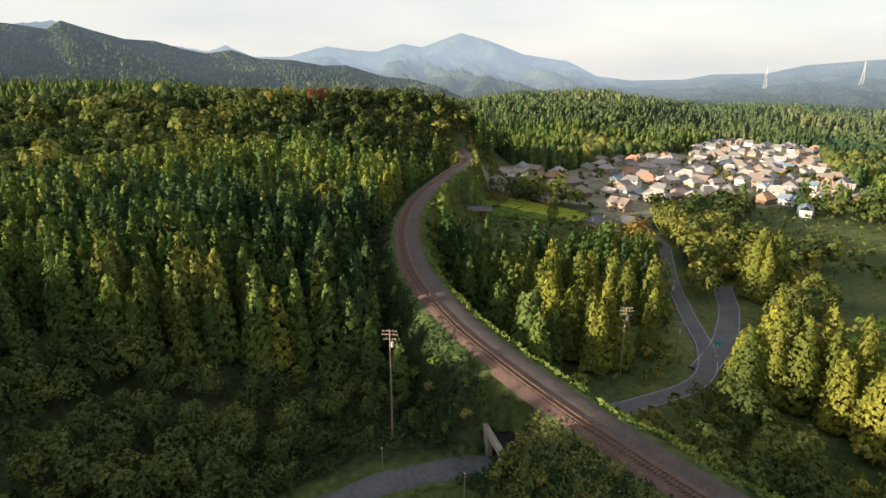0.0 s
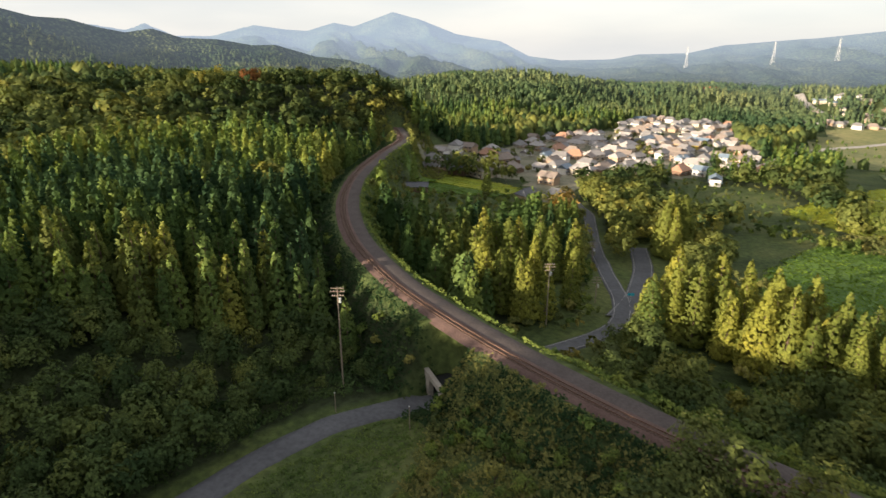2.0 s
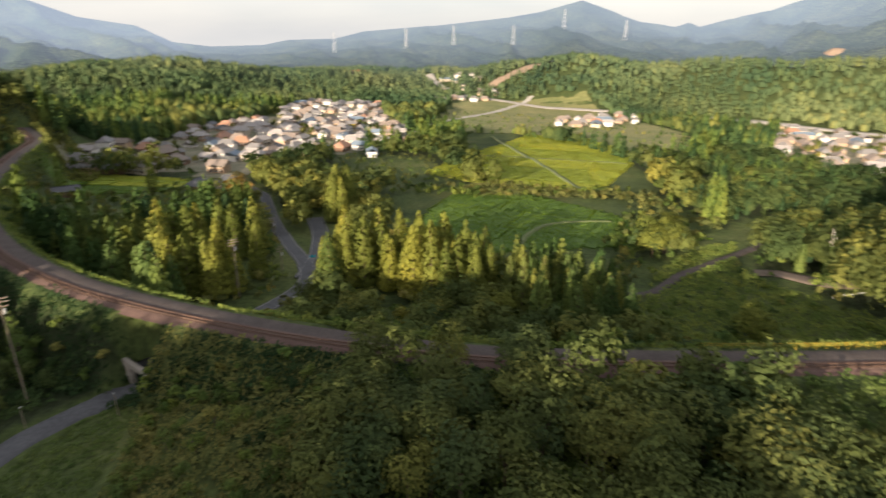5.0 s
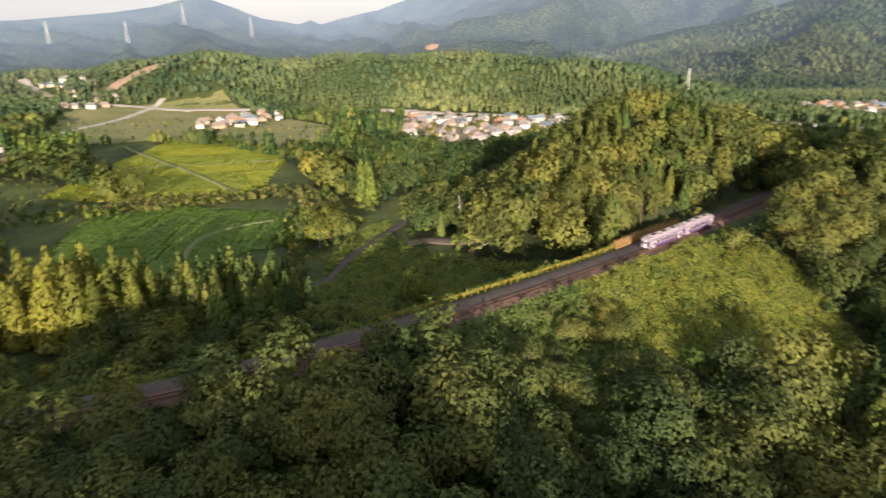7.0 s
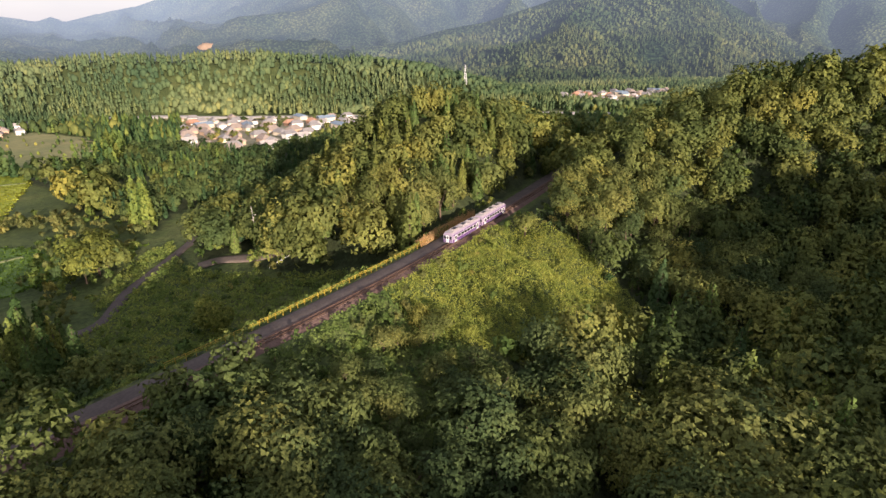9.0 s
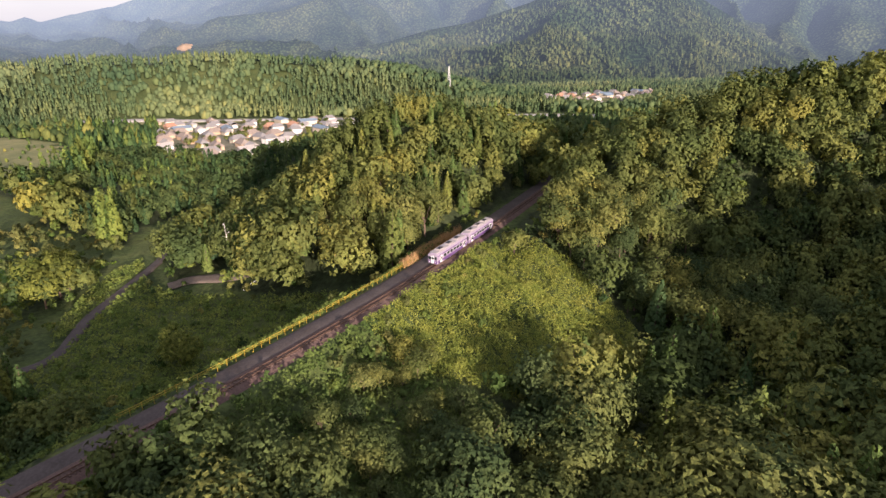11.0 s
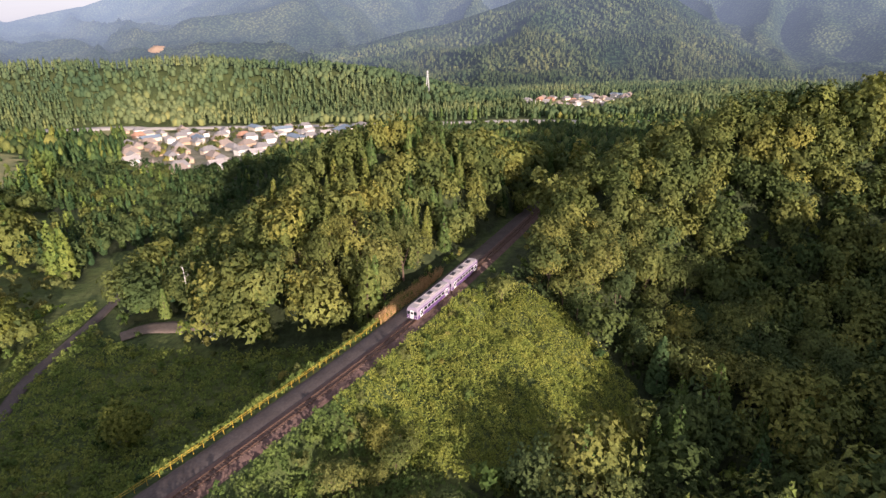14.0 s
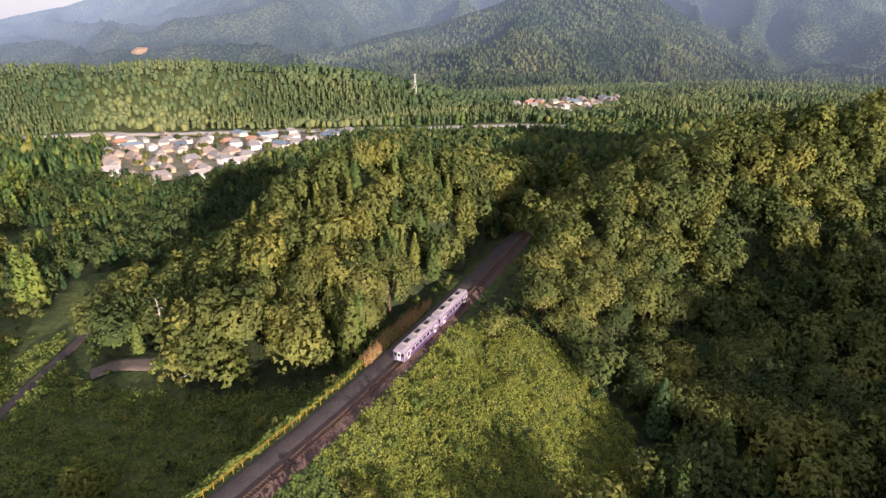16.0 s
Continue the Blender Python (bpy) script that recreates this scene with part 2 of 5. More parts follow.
CEDARS = [
    foliage("cedar_needles", (0.06, 0.105, 0.034), (0.082, 0.13, 0.04), (0.105, 0.15, 0.046)),
    foliage("deep_cedar_needles", (0.03, 0.064, 0.032), (0.042, 0.08, 0.036), (0.054, 0.095, 0.04)),
    foliage("olive_cedar_needles", (0.09, 0.122, 0.036), (0.11, 0.14, 0.039), (0.13, 0.155, 0.042)),
]
# lighter golden needles: the look of cedars in sun put into the colour
GOLDS = [
    foliage("sunny_cedar_needles", (0.11, 0.138, 0.032), (0.13, 0.156, 0.035), (0.15, 0.17, 0.038)),
    foliage("green_gold_cedar_needles", (0.078, 0.115, 0.032), (0.095, 0.132, 0.035), (0.112, 0.146, 0.038)),
]
BROADS = [
    foliage("broad_leaves", (0.088, 0.116, 0.04), (0.11, 0.137, 0.045), (0.133, 0.154, 0.05)),
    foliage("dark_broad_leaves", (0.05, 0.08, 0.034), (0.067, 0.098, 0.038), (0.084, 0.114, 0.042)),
    foliage("yellowing_broad_leaves", (0.12, 0.146, 0.046), (0.14, 0.162, 0.05), (0.16, 0.175, 0.053)),
    foliage("browning_broad_leaves", (0.14, 0.126, 0.06), (0.155, 0.135, 0.062), (0.165, 0.14, 0.064)),
]
GOLD_CEDAR = GOLDS[0]
BRUSH = foliage("brush_leaves", (0.068, 0.112, 0.034), (0.095, 0.142, 0.04), (0.125, 0.165, 0.048), size=0.2)
# darkest brush; in the hollow it paints shade into the leaves
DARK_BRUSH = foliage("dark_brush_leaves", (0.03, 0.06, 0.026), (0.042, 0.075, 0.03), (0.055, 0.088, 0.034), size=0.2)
OLIVE_BRUSH = foliage("olive_brush_leaves", (0.11, 0.13, 0.048), (0.135, 0.15, 0.052), (0.16, 0.16, 0.058), size=0.2)
BRUSHES = [BRUSH, DARK_BRUSH, OLIVE_BRUSH]
KUDZU = foliage("kudzu_leaves", (0.118, 0.16, 0.036), (0.155, 0.195, 0.042), (0.19, 0.22, 0.05), size=0.3)
RUST = foliage("russet_leaves", (0.13, 0.06, 0.025), (0.15, 0.075, 0.03), (0.12, 0.08, 0.03))
RICE_RIPE = foliage("ripening_rice_blades", (0.29, 0.37, 0.06), (0.35, 0.41, 0.065), (0.4, 0.43, 0.07), 0.4, 0.05)
RICE_GREEN = foliage("green_rice_blades", (0.12, 0.22, 0.034), (0.15, 0.255, 0.038), (0.18, 0.285, 0.042), 0.4, 0.05)
REED = foliage("dry_reed", (0.36, 0.24, 0.12), (0.42, 0.29, 0.15), (0.46, 0.33, 0.18), size=0.5)
BARK = plain("bark", (0.10, 0.07, 0.05), (0.17, 0.12, 0.085), 1.5, 0.9, relief=0.05)
ASPHALT = plain("asphalt", (0.09, 0.09, 0.095), (0.14, 0.14, 0.145), 0.12, 0.85, coord="World", relief=0.01)
GRAVEL = plain("gravel_path", (0.075, 0.06, 0.054), (0.12, 0.098, 0.088), 0.25, 0.95, coord="World", relief=0.05)
BALLAST = plain("rusty_ballast", (0.10, 0.06, 0.05), (0.17, 0.11, 0.09), 0.35, 0.95, coord="World", relief=0.08)
EARTH = plain("bare_earth", (0.15, 0.115, 0.09), (0.23, 0.18, 0.14), 0.15, 0.95, coord="World", relief=0.05)
SCAR = plain("orange_earth", (0.28, 0.2, 0.14), (0.38, 0.28, 0.2), 0.05, 0.95, coord="World")
PALE = plain("pale_concrete", (0.42, 0.38, 0.33), (0.55, 0.5, 0.44), 0.05, 0.9, coord="World")
RUSTY = plain("rail_steel", (0.16, 0.09, 0.06), (0.24, 0.15, 0.11), 2.0, 0.5, 0.6)
SLEEPER = plain("sleeper_timber", (0.11, 0.07, 0.05), (0.2, 0.14, 0.11), 1.2, 0.9)
YELLOW = plain("yellow_paint", (0.42, 0.29, 0.03), (0.52, 0.36, 0.05), 0.8, 0.5)


def grass_material():
    m, n, l, b = material("meadow", 0.9, 0.0, 0.15)
    a = ramp(n, l, noise_node(n, l, 0.035, 5, "World"), [(0.3, (0.054, 0.078, 0.029)), (0.5, (0.084, 0.115, 0.038)), (0.7, (0.13, 0.148, 0.052))])
    # darker green ground colour, mixed in where woods stand
    dark_floor = ramp(n, l, noise_node(n, l, 0.12, 5, "World"), [(0.3, (0.03, 0.045, 0.02)), (0.7, (0.06, 0.075, 0.034))])
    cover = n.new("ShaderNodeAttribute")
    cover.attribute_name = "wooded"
    a = mix(n, l, cover.outputs["Fac"], a, dark_floor)
    c = ramp(n, l, noise_node(n, l, 0.6, 6, "World"), [(0.3, (0.6, 0.6, 0.6)), (0.7, (1.35, 1.3, 1.2))])
    l.new(mix(n, l, 1.0, a, c, "MULTIPLY"), b.inputs["Base Color"])
    bump(n, l, b, noise_node(n, l, 1.2, 6, "World"), 0.9, 0.5)
    return m


GRASS = grass_material()


def paddy_material(name, c1, c2):
    m, n, l, b = material(name, 0.75, 0.0, 0.2)
    info = n.new("ShaderNodeObjectInfo")
    own = ramp(n, l, info.outputs["Random"], [(0.0, c1), (1.0, c2)])
    c = ramp(n, l, noise_node(n, l, 0.5, 6, "World"), [(0.3, (0.78, 0.8, 0.75)), (0.7, (1.2, 1.15, 1.1))])
    l.new(mix(n, l, 1.0, own, c, "MULTIPLY"), b.inputs["Base Color"])
    bump(n, l, b, noise_node(n, l, 3.0, 4, "World"), 0.8, 0.15)
    return m


RIPE = paddy_material("ripening_rice", (0.28, 0.35, 0.045), (0.38, 0.41, 0.055))
GREEN = paddy_material("green_rice", (0.08, 0.15, 0.026), (0.11, 0.185, 0.032))


def mountain_material(name, haze, canopy=True, leafy=1.0):
    """Wooded slopes kilometres off; pale blue haze is painted on as emission growing with distance."""
    m, n, l, b = material(name, 1.0, 0.0, 0.0)
    a = ramp(n, l, noise_node(n, l, 0.006, 6, "World"), [(p, tuple(v * leafy for v in q)) for p, q in ((0.3, (0.03, 0.052, 0.026)), (0.5, (0.058, 0.08, 0.036)), (0.7, (0.1, 0.115, 0.05)))])
    geo = n.new("ShaderNodeNewGeometry")
    if canopy:
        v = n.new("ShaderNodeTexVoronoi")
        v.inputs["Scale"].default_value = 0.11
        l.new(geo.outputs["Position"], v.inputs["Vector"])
        # tree-top cells: light centres, gaps between crowns darkened in the colour
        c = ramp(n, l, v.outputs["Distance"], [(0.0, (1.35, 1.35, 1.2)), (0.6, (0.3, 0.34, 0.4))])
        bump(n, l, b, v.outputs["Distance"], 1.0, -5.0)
    else:
        tone = n.new("ShaderNodeAttribute")
        tone.attribute_name = "tone"
        c = ramp(n, l, tone.outputs["Fac"], [(0.0, (0.72, 0.8, 0.8)), (0.7, (1.05, 1.05, 1.0)), (1.0, (1.4, 1.25, 1.0))])
    l.new(mix(n, l, 1.0, a, c, "MULTIPLY"), b.inputs["Base Color"])
    # haze painted as a blue glow, from nothing at 950 m to full at 3800
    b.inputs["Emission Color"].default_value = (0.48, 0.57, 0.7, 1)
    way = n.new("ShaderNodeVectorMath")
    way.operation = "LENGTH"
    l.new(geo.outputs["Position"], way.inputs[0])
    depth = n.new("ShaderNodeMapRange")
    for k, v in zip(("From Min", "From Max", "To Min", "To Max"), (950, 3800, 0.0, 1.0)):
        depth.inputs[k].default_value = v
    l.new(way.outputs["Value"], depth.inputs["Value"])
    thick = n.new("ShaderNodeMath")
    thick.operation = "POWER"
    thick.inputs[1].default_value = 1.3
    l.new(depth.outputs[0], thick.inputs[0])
    haze_glow = n.new("ShaderNodeMath")
    haze_glow.operation = "MULTIPLY"
    haze_glow.inputs[1].default_value = haze * 2.1
    l.new(thick.outputs[0], haze_glow.inputs[0])
    l.new(haze_glow.outputs[0], b.inputs["Emission Strength"])
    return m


# slopes and both tree materials carry the painted haze
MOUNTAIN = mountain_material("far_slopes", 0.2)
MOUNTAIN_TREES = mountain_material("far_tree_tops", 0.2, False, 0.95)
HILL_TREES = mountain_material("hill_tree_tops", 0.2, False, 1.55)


# ---- mesh helpers ----
def mesh_of(name, verts, faces, mat, smooth_faces=False):
    """A mesh from arrays: faces all triangles or all quads."""
    verts, faces = np.asarray(verts, np.float32), np.asarray(faces, np.int32)
    me = bpy.data.meshes.new(name)
    k = faces.shape[1]
    me.vertices.add(len(verts))
    me.vertices.foreach_set("co", verts.ravel())
    me.loops.add(faces.size)
    me.loops.foreach_set("vertex_index", faces.ravel())
    me.polygons.add(len(faces))
    me.polygons.foreach_set("loop_start", np.arange(0, faces.size, k, dtype=np.int32))
    me.polygons.foreach_set("loop_total", np.full(len(faces), k, np.int32))
    me.polygons.foreach_set("use_smooth", np.full(len(faces), smooth_faces))
    me.update(calc_edges=True)
    me.materials.append(mat)
    return me


def unit(v):
    return v / (np.linalg.norm(v, axis=1)[:, None] + 1e-9)


def leaf_mesh(name, rows, mat, tones=None):
    me = mesh_of(name, rows[:, :3], np.arange(len(rows)).reshape(-1, 3), mat, True)
    soft = me.attributes.new("custom_normal", "FLOAT_VECTOR", "POINT")
    soft.data.foreach_set("vector", np.ascontiguousarray(rows[:, 3:], np.float32).ravel())
    if tones is not None:
        me.attributes.new("tone", "FLOAT", "POINT").data.foreach_set("value", tones.astype(np.float32))
    me.update()
    return me


def part(name, bm, mat, parent, label=""):
    me = bpy.data.meshes.new(name)
    bm.to_mesh(me)
    bm.free()
    me.materials.append(mat)
    ob = new(name, me)
    ob.parent = parent
    return tagged(ob, label) if label else ob


def box(bm, x0, y0, z0, x1, y1, z1):
    v = [bm.verts.new(p) for p in ((x0, y0, z0), (x1, y0, z0), (x1, y1, z0), (x0, y1, z0), (x0, y0, z1), (x1, y0, z1), (x1, y1, z1), (x0, y1, z1))]
    for f in ((3, 2, 1, 0), (4, 5, 6, 7), (0, 1, 5, 4), (1, 2, 6, 5), (2, 3, 7, 6), (3, 0, 4, 7)):
        bm.faces.new([v[i] for i in f])
    return v


def boxes(*list_of):
    bm = bmesh.new()
    for b in list_of:
        box(bm, *b)
    return bm


def tube(bm, a, b, r0, r1, sides=7):
    a, b = Vector(a), Vector(b)
    q = (b - a).to_track_quat("Z", "Y").to_matrix()
    rings = [[bm.verts.new(c + q @ Vector((r * math.cos(2 * math.pi * k / sides), r * math.sin(2 * math.pi * k / sides), 0))) for k in range(sides)] for c, r in ((a, r0), (b, r1))]
    for k in range(sides):
        bm.faces.new((rings[0][k], rings[0][(k + 1) % sides], rings[1][(k + 1) % sides], rings[1][k]))
    bm.faces.new(rings[0][::-1])
    bm.faces.new(rings[1])


def strip(name, line, offsets, lifts, mat, z_of=None):
    """A ribbon along a line: offsets to the left of it, with a height over the ground for each."""
    line = np.asarray(line, float)[:, :2]
    t = np.gradient(line, axis=0)
    t /= np.linalg.norm(t, axis=1)[:, None]
    side = np.stack([-t[:, 1], t[:, 0]], 1)
    rows = []
    for o, h in zip(offsets, lifts):
        p = line + side * o
        z = (np.asarray(z_of(p[:, 0], p[:, 1])) if z_of else np.zeros(len(p))) + h
        rows.append(np.c_[p, z])
    n, k = len(line), len(offsets)
    v = np.stack(rows, 1).reshape(-1, 3)
    i = np.arange(n - 1)[:, None] * k + np.arange(k - 1)[None]
    f = np.stack([i + 1, i, i + k, i + k + 1], -1).reshape(-1, 4)
    return new(name, mesh_of(name, v, f, mat, True))


# ---- ground: one sheet on a polar grid ----
def polar(name, radii, turns, height, mat):
    a = np.linspace(0, 2 * np.pi, turns, endpoint=False)
    R, A = np.meshgrid(radii, a, indexing="ij")
    x, y = R * np.sin(A), 50 + R * np.cos(A)
    v = np.stack([x, y, height(x, y, R, np.degrees(A))], -1).reshape(-1, 3)
    i = np.arange(len(radii) - 1)[:, None] * turns + np.arange(turns)[None]
    j = np.arange(len(radii) - 1)[:, None] * turns + (np.arange(turns)[None] + 1) % turns
    f = np.stack([i, j, j + turns, i + turns], -1).reshape(-1, 4)[:, ::-1]
    return new(name, mesh_of(name, v, f, mat, True))


def road_dip(x, y, h):
    for line, width in ROADS.values():
        d, _ = near_line(x, y, line)
        h = h - 0.25 * smooth(1 - (d - width / 2) / 2)
    return h


def sheet(x, y, r, a):
    far = smooth((r - 1450) / 500)
    h = ground_z(x, y)
    h = np.where(r < 420, road_dip(x, y, h), h - 0.25)
    return h * (1 - far) - 62 * far


radii = np.concatenate([[0.5], np.geomspace(4, 60, 24), np.arange(61.5, 262, 2.1), np.geomspace(263, 4900, 84)])
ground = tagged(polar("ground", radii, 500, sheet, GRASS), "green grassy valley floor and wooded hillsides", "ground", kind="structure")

SKYLINE = [(-180, 5.5), (-120, 5.5), (-90, 4.6), (-71, 3.6), (-68, 4.0), (-66.3, 3.43), (-63.7, 2.78), (-59.5, 2.2), (-56.9, 1.78), (-55.5, 2.36), (-53.2, 1.34), (-50.3, 1.36), (-46.7, 2.36), (-44, 2.0), (-42.1, 1.89), (-39.7, 2.64), (-37.9, 2.3), (-34.3, 3.62), (-31.6, 2.88), (-28.4, 1.63), (-24.3, 0.97), (-21.7, -0.37), (-18.7, -0.76), (-14.2, -0.65)]
SKYLINE += [(-12, -0.2), (-7.8, -0.1), (-5.1, 0.55), (1, 1.03), (8.2, 1.78), (11.3, 2.27), (14.9, 3.23), (16.9, 2.51), (20, 1.38), (23.1, 0.9), (24.1, 1.25), (25, 0.9), (28.1, 1.72), (30, 2.1), (32.9, 3.1), (40, 5), (55, 7), (70, 7.5), (90, 7), (130, 6), (180, 5.5)]
WEST_SPUR = [(-88, 5), (-71, 3.6), (-69, 3.3), (-68, 4.0), (-66.3, 3.43), (-63.7, 2.7), (-61.5, 2.6), (-59.5, 2.0), (-57.5, 1.6), (-55.5, 1.95), (-53.2, 1.2), (-50.3, 1.1), (-47.5, 0.6), (-45.5, 0.65), (-42, -0.4), (-39, -0.7), (-36, -1.7), (-33, -3)]
SPUR = [(40, -4), (45, -2.2), (49.3, -1.3), (53.3, -0.7), (57.3, 0.4), (60.8, 1.0), (66.4, 2.75), (70, 4.3), (75, 5.2), (79, 4.0), (81.7, 2.3), (84.9, 0.5), (90.4, -2.4), (94, -4)]


def table(rows, a):
    k = np.array(rows, float)
    return np.interp(a, k[:, 0], k[:, 1])


def sector(name, radii, a0, a1, turns, height, mat):
    R, A = np.meshgrid(radii, np.radians(np.linspace(a0, a1, turns)), indexing="ij")
    x, y = R * np.sin(A), 50 + R * np.cos(A)
    v = np.stack([x, y, height(x, y, R, np.degrees(A))], -1).reshape(-1, 3)
    i = np.arange(len(radii) - 1)[:, None] * turns + np.arange(turns - 1)[None]
    f = np.stack([i, i + 1, i + 1 + turns, i + turns], -1).reshape(-1, 4)[:, ::-1]
    return new(name, mesh_of(name, v, f, mat, True))


def folds(along, out, size, seed):
    """Ridges and gullies running down a slope, 0 in the gully and 1 on the ridge."""
    bend = (fnoise(along, out, size * 1.6, seed + 50, 2) - 0.5) * size * 1.5
    n = fnoise(along + bend + out * 0.35, out * 0.3, size, seed, 3)
    return np.clip(1 - np.abs(n - 0.5) * 4.2, 0, 1)


def slope(x, y, r, t, turn, crest, low, seed, wide):
    """A mountain face from its foot (t = 0) to its crest (t = 1), cut by gullies."""
    big, mid, fine = (folds(turn, r, wide * k, seed + q) for k, q in ((1.0, 0), (0.42, 2), (0.18, 4)))
    cut = 1 - np.clip(1.03 - t, 0, 1) ** 0.45 * (0.8 * (1 - big) ** 0.7 + 0.26 * (1 - mid) + 0.08 * (1 - fine))
    up = np.clip(t, 0, 1) ** 1.15 * cut * np.where(t > 1, np.exp(-((t - 1) * 2.5) ** 2), 1)
    return low + (crest - low) * up + (fnoise(x, y, 60, seed + 9, 3) - 0.5) * 22 * smooth(t * 4) * smooth((1.04 - t) * 8)


def range_height(x, y, r, a):
    a = (a + 180) % 360 - 180
    top = table([(-180, 2500), (-84, 2600), (-66, 3300), (-47, 4000), (-25, 4000), (-20, 3300), (20, 3400), (32, 3600), (45, 3000), (90, 3000), (180, 2500)], a)
    foot = table([(-180, 1000), (-84, 1100), (-50, 1250), (-35, 1250), (-15, 1300), (10, 1400), (35, 1400), (55, 1450), (90, 1500), (180, 1000)], a)
    crest = 53 + top * np.tan(np.radians(table(SKYLINE, a)))
    return slope(x, y, r, (r - foot) / (top - foot), np.radians(a) * top, crest, -66.0, 21, 520)


def spur_height(x, y, r, a):
    a = (a + 180) % 360 - 180
    crest = 53 + 2050 * np.tan(np.radians(table(SPUR, a)))
    h = slope(x, y, r, (r - 1080) / 970, np.radians(a) * 1600, crest, -70.0, 23, 360)
    return np.where((a > 40) & (a < 94), h, -90)


def west_height(x, y, r, a):
    a = (a + 180) % 360 - 180
    crest = 53 + 1750 * np.tan(np.radians(table(WEST_SPUR, a)))
    h = slope(x, y, r, (r - 930) / 820, np.radians(a) * 1400, crest, -40.0, 27, 240)
    return np.where((a > -88) & (a < -33), h, -90)


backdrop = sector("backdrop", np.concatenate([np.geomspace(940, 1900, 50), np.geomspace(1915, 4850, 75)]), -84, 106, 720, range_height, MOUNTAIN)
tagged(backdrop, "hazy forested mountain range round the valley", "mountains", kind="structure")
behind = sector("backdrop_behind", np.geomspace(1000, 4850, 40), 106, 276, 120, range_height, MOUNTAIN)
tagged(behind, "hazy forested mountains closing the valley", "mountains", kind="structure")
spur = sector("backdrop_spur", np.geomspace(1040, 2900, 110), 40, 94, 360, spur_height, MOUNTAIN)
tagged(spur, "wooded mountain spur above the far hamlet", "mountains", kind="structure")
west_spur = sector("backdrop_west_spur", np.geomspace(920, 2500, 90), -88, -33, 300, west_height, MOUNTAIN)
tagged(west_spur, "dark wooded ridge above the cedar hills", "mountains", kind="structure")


# ---- railway ----
LINE = curve_through(TRACK, 0.65)
bed = tagged(strip("ballast_bed", LINE[::3], (-4.6, -3.4, -2.9, 0.0, 0.4), (-0.75, -0.32, -0.05, 0.0, -0.16), BALLAST), "rusty brown ballast bed of a single railway track", "ballast", kind="structure")
path = tagged(strip("service_path", LINE[::3], (0.35, 0.8, 3.6, 4.6), (-0.17, -0.13, -0.15, -0.55), GRAVEL), "grey gravel service path beside the railway", "path", kind="structure")
TX = np.gradient(LINE, axis=0)
TX /= np.linalg.norm(TX, axis=1)[:, None]
SIDE = np.stack([-TX[:, 1], TX[:, 0]], 1)
CENTRE = LINE - SIDE * 1.45
track = tagged(new("railway_track"), "single narrow gauge railway track with rusty rails", "railway")
for off in (-0.533, 0.533):
    p = CENTRE + SIDE * off
    v, f = [], []
    prof = ((-0.06, 0.06), (-0.035, 0.23), (0.035, 0.23), (0.06, 0.06))
    v = np.stack([np.c_[p + SIDE * a, np.full(len(p), z + 0.02)] for a, z in prof], 1).reshape(-1, 3)
    i = np.arange(len(p) - 1)[:, None] * 4 + np.arange(3)[None]
    f = np.stack([i, i + 4, i + 5, i + 1], -1).reshape(-1, 4)
    ob = new("rail", mesh_of("rail", v, f, RUSTY))
    ob.parent = track


def sleepers():
    bm = boxes((-1.0, -0.11, -0.06, 1.0, 0.11, 0.09))
    me = bpy.data.meshes.new("sleeper")
    bm.to_mesh(me)
    bm.free()
    me.materials.append(SLEEPER)
    near = [k for k in range(len(LINE)) if 28 < LINE[k, 0] < 215]
    rest = [k for k in range(len(LINE)) if k not in set(near)]
    for k in near[:300]:
        ob = new("sleeper", me)
        ob.parent = track
        ob.matrix_basis = pose(CENTRE[k, 0], CENTRE[k, 1], 0.02, 0, 0, math.degrees(math.atan2(SIDE[k, 1], SIDE[k, 0])))
    c = np.array([v.co for v in me.vertices])
    f = np.array([list(p.vertices) for p in me.polygons])
    vs, fs = [], []
    for k in rest:
        w = np.c_[CENTRE[k] + c[:, :1] * SIDE[k] + c[:, 1:2] * TX[k], c[:, 2] + 0.02]
        fs.append(f + 8 * len(vs))
        vs.append(w)
    ob = tagged(new("sleeper_run", mesh_of("sleeper_run", np.vstack(vs), np.vstack(fs), SLEEPER)), kind="stuff")
    ob.parent = track


sleepers()

# ---- roads ----
for name, (line, width) in ROADS.items():
    mat = {"left": ASPHALT, "right": ASPHALT, "branch": ASPHALT, "field": GRAVEL, "dirt": EARTH, "white": PALE, "highway": PALE, "scar": SCAR}[name]
    lift = {"white": 0.6, "highway": 1.6, "scar": 2.2, "dirt": 0.45, "field": 0.35}.get(name, 0.12)
    ob = strip("road", curve_through(line, 2.0), (-width / 2 - 0.3, -width / 2, -width / 4, 0, width / 4, width / 2, width / 2 + 0.3), (lift - 0.35, lift, lift + 0.02, lift + 0.03, lift + 0.02, lift, lift - 0.35), mat, ground_z)
    tagged(ob, {"left": "grey asphalt country road through the dark hollow", "right": "grey asphalt lane down to the railway underpass", "branch": "wide grey asphalt side road under cedars", "field": "narrow pale gravel farm track between fields", "dirt": "bare brown dirt track at the foot of a knoll", "white": "pale concrete road along the rice fields", "scar": "bare orange earth scar on the wooded ridge", "highway": "wide pale highway on the far valley floor"}[name], "road", kind="structure")


LINE_PAINT = plain("worn_road_paint", (0.3, 0.29, 0.27), (0.42, 0.41, 0.39), 1.5, 0.8)
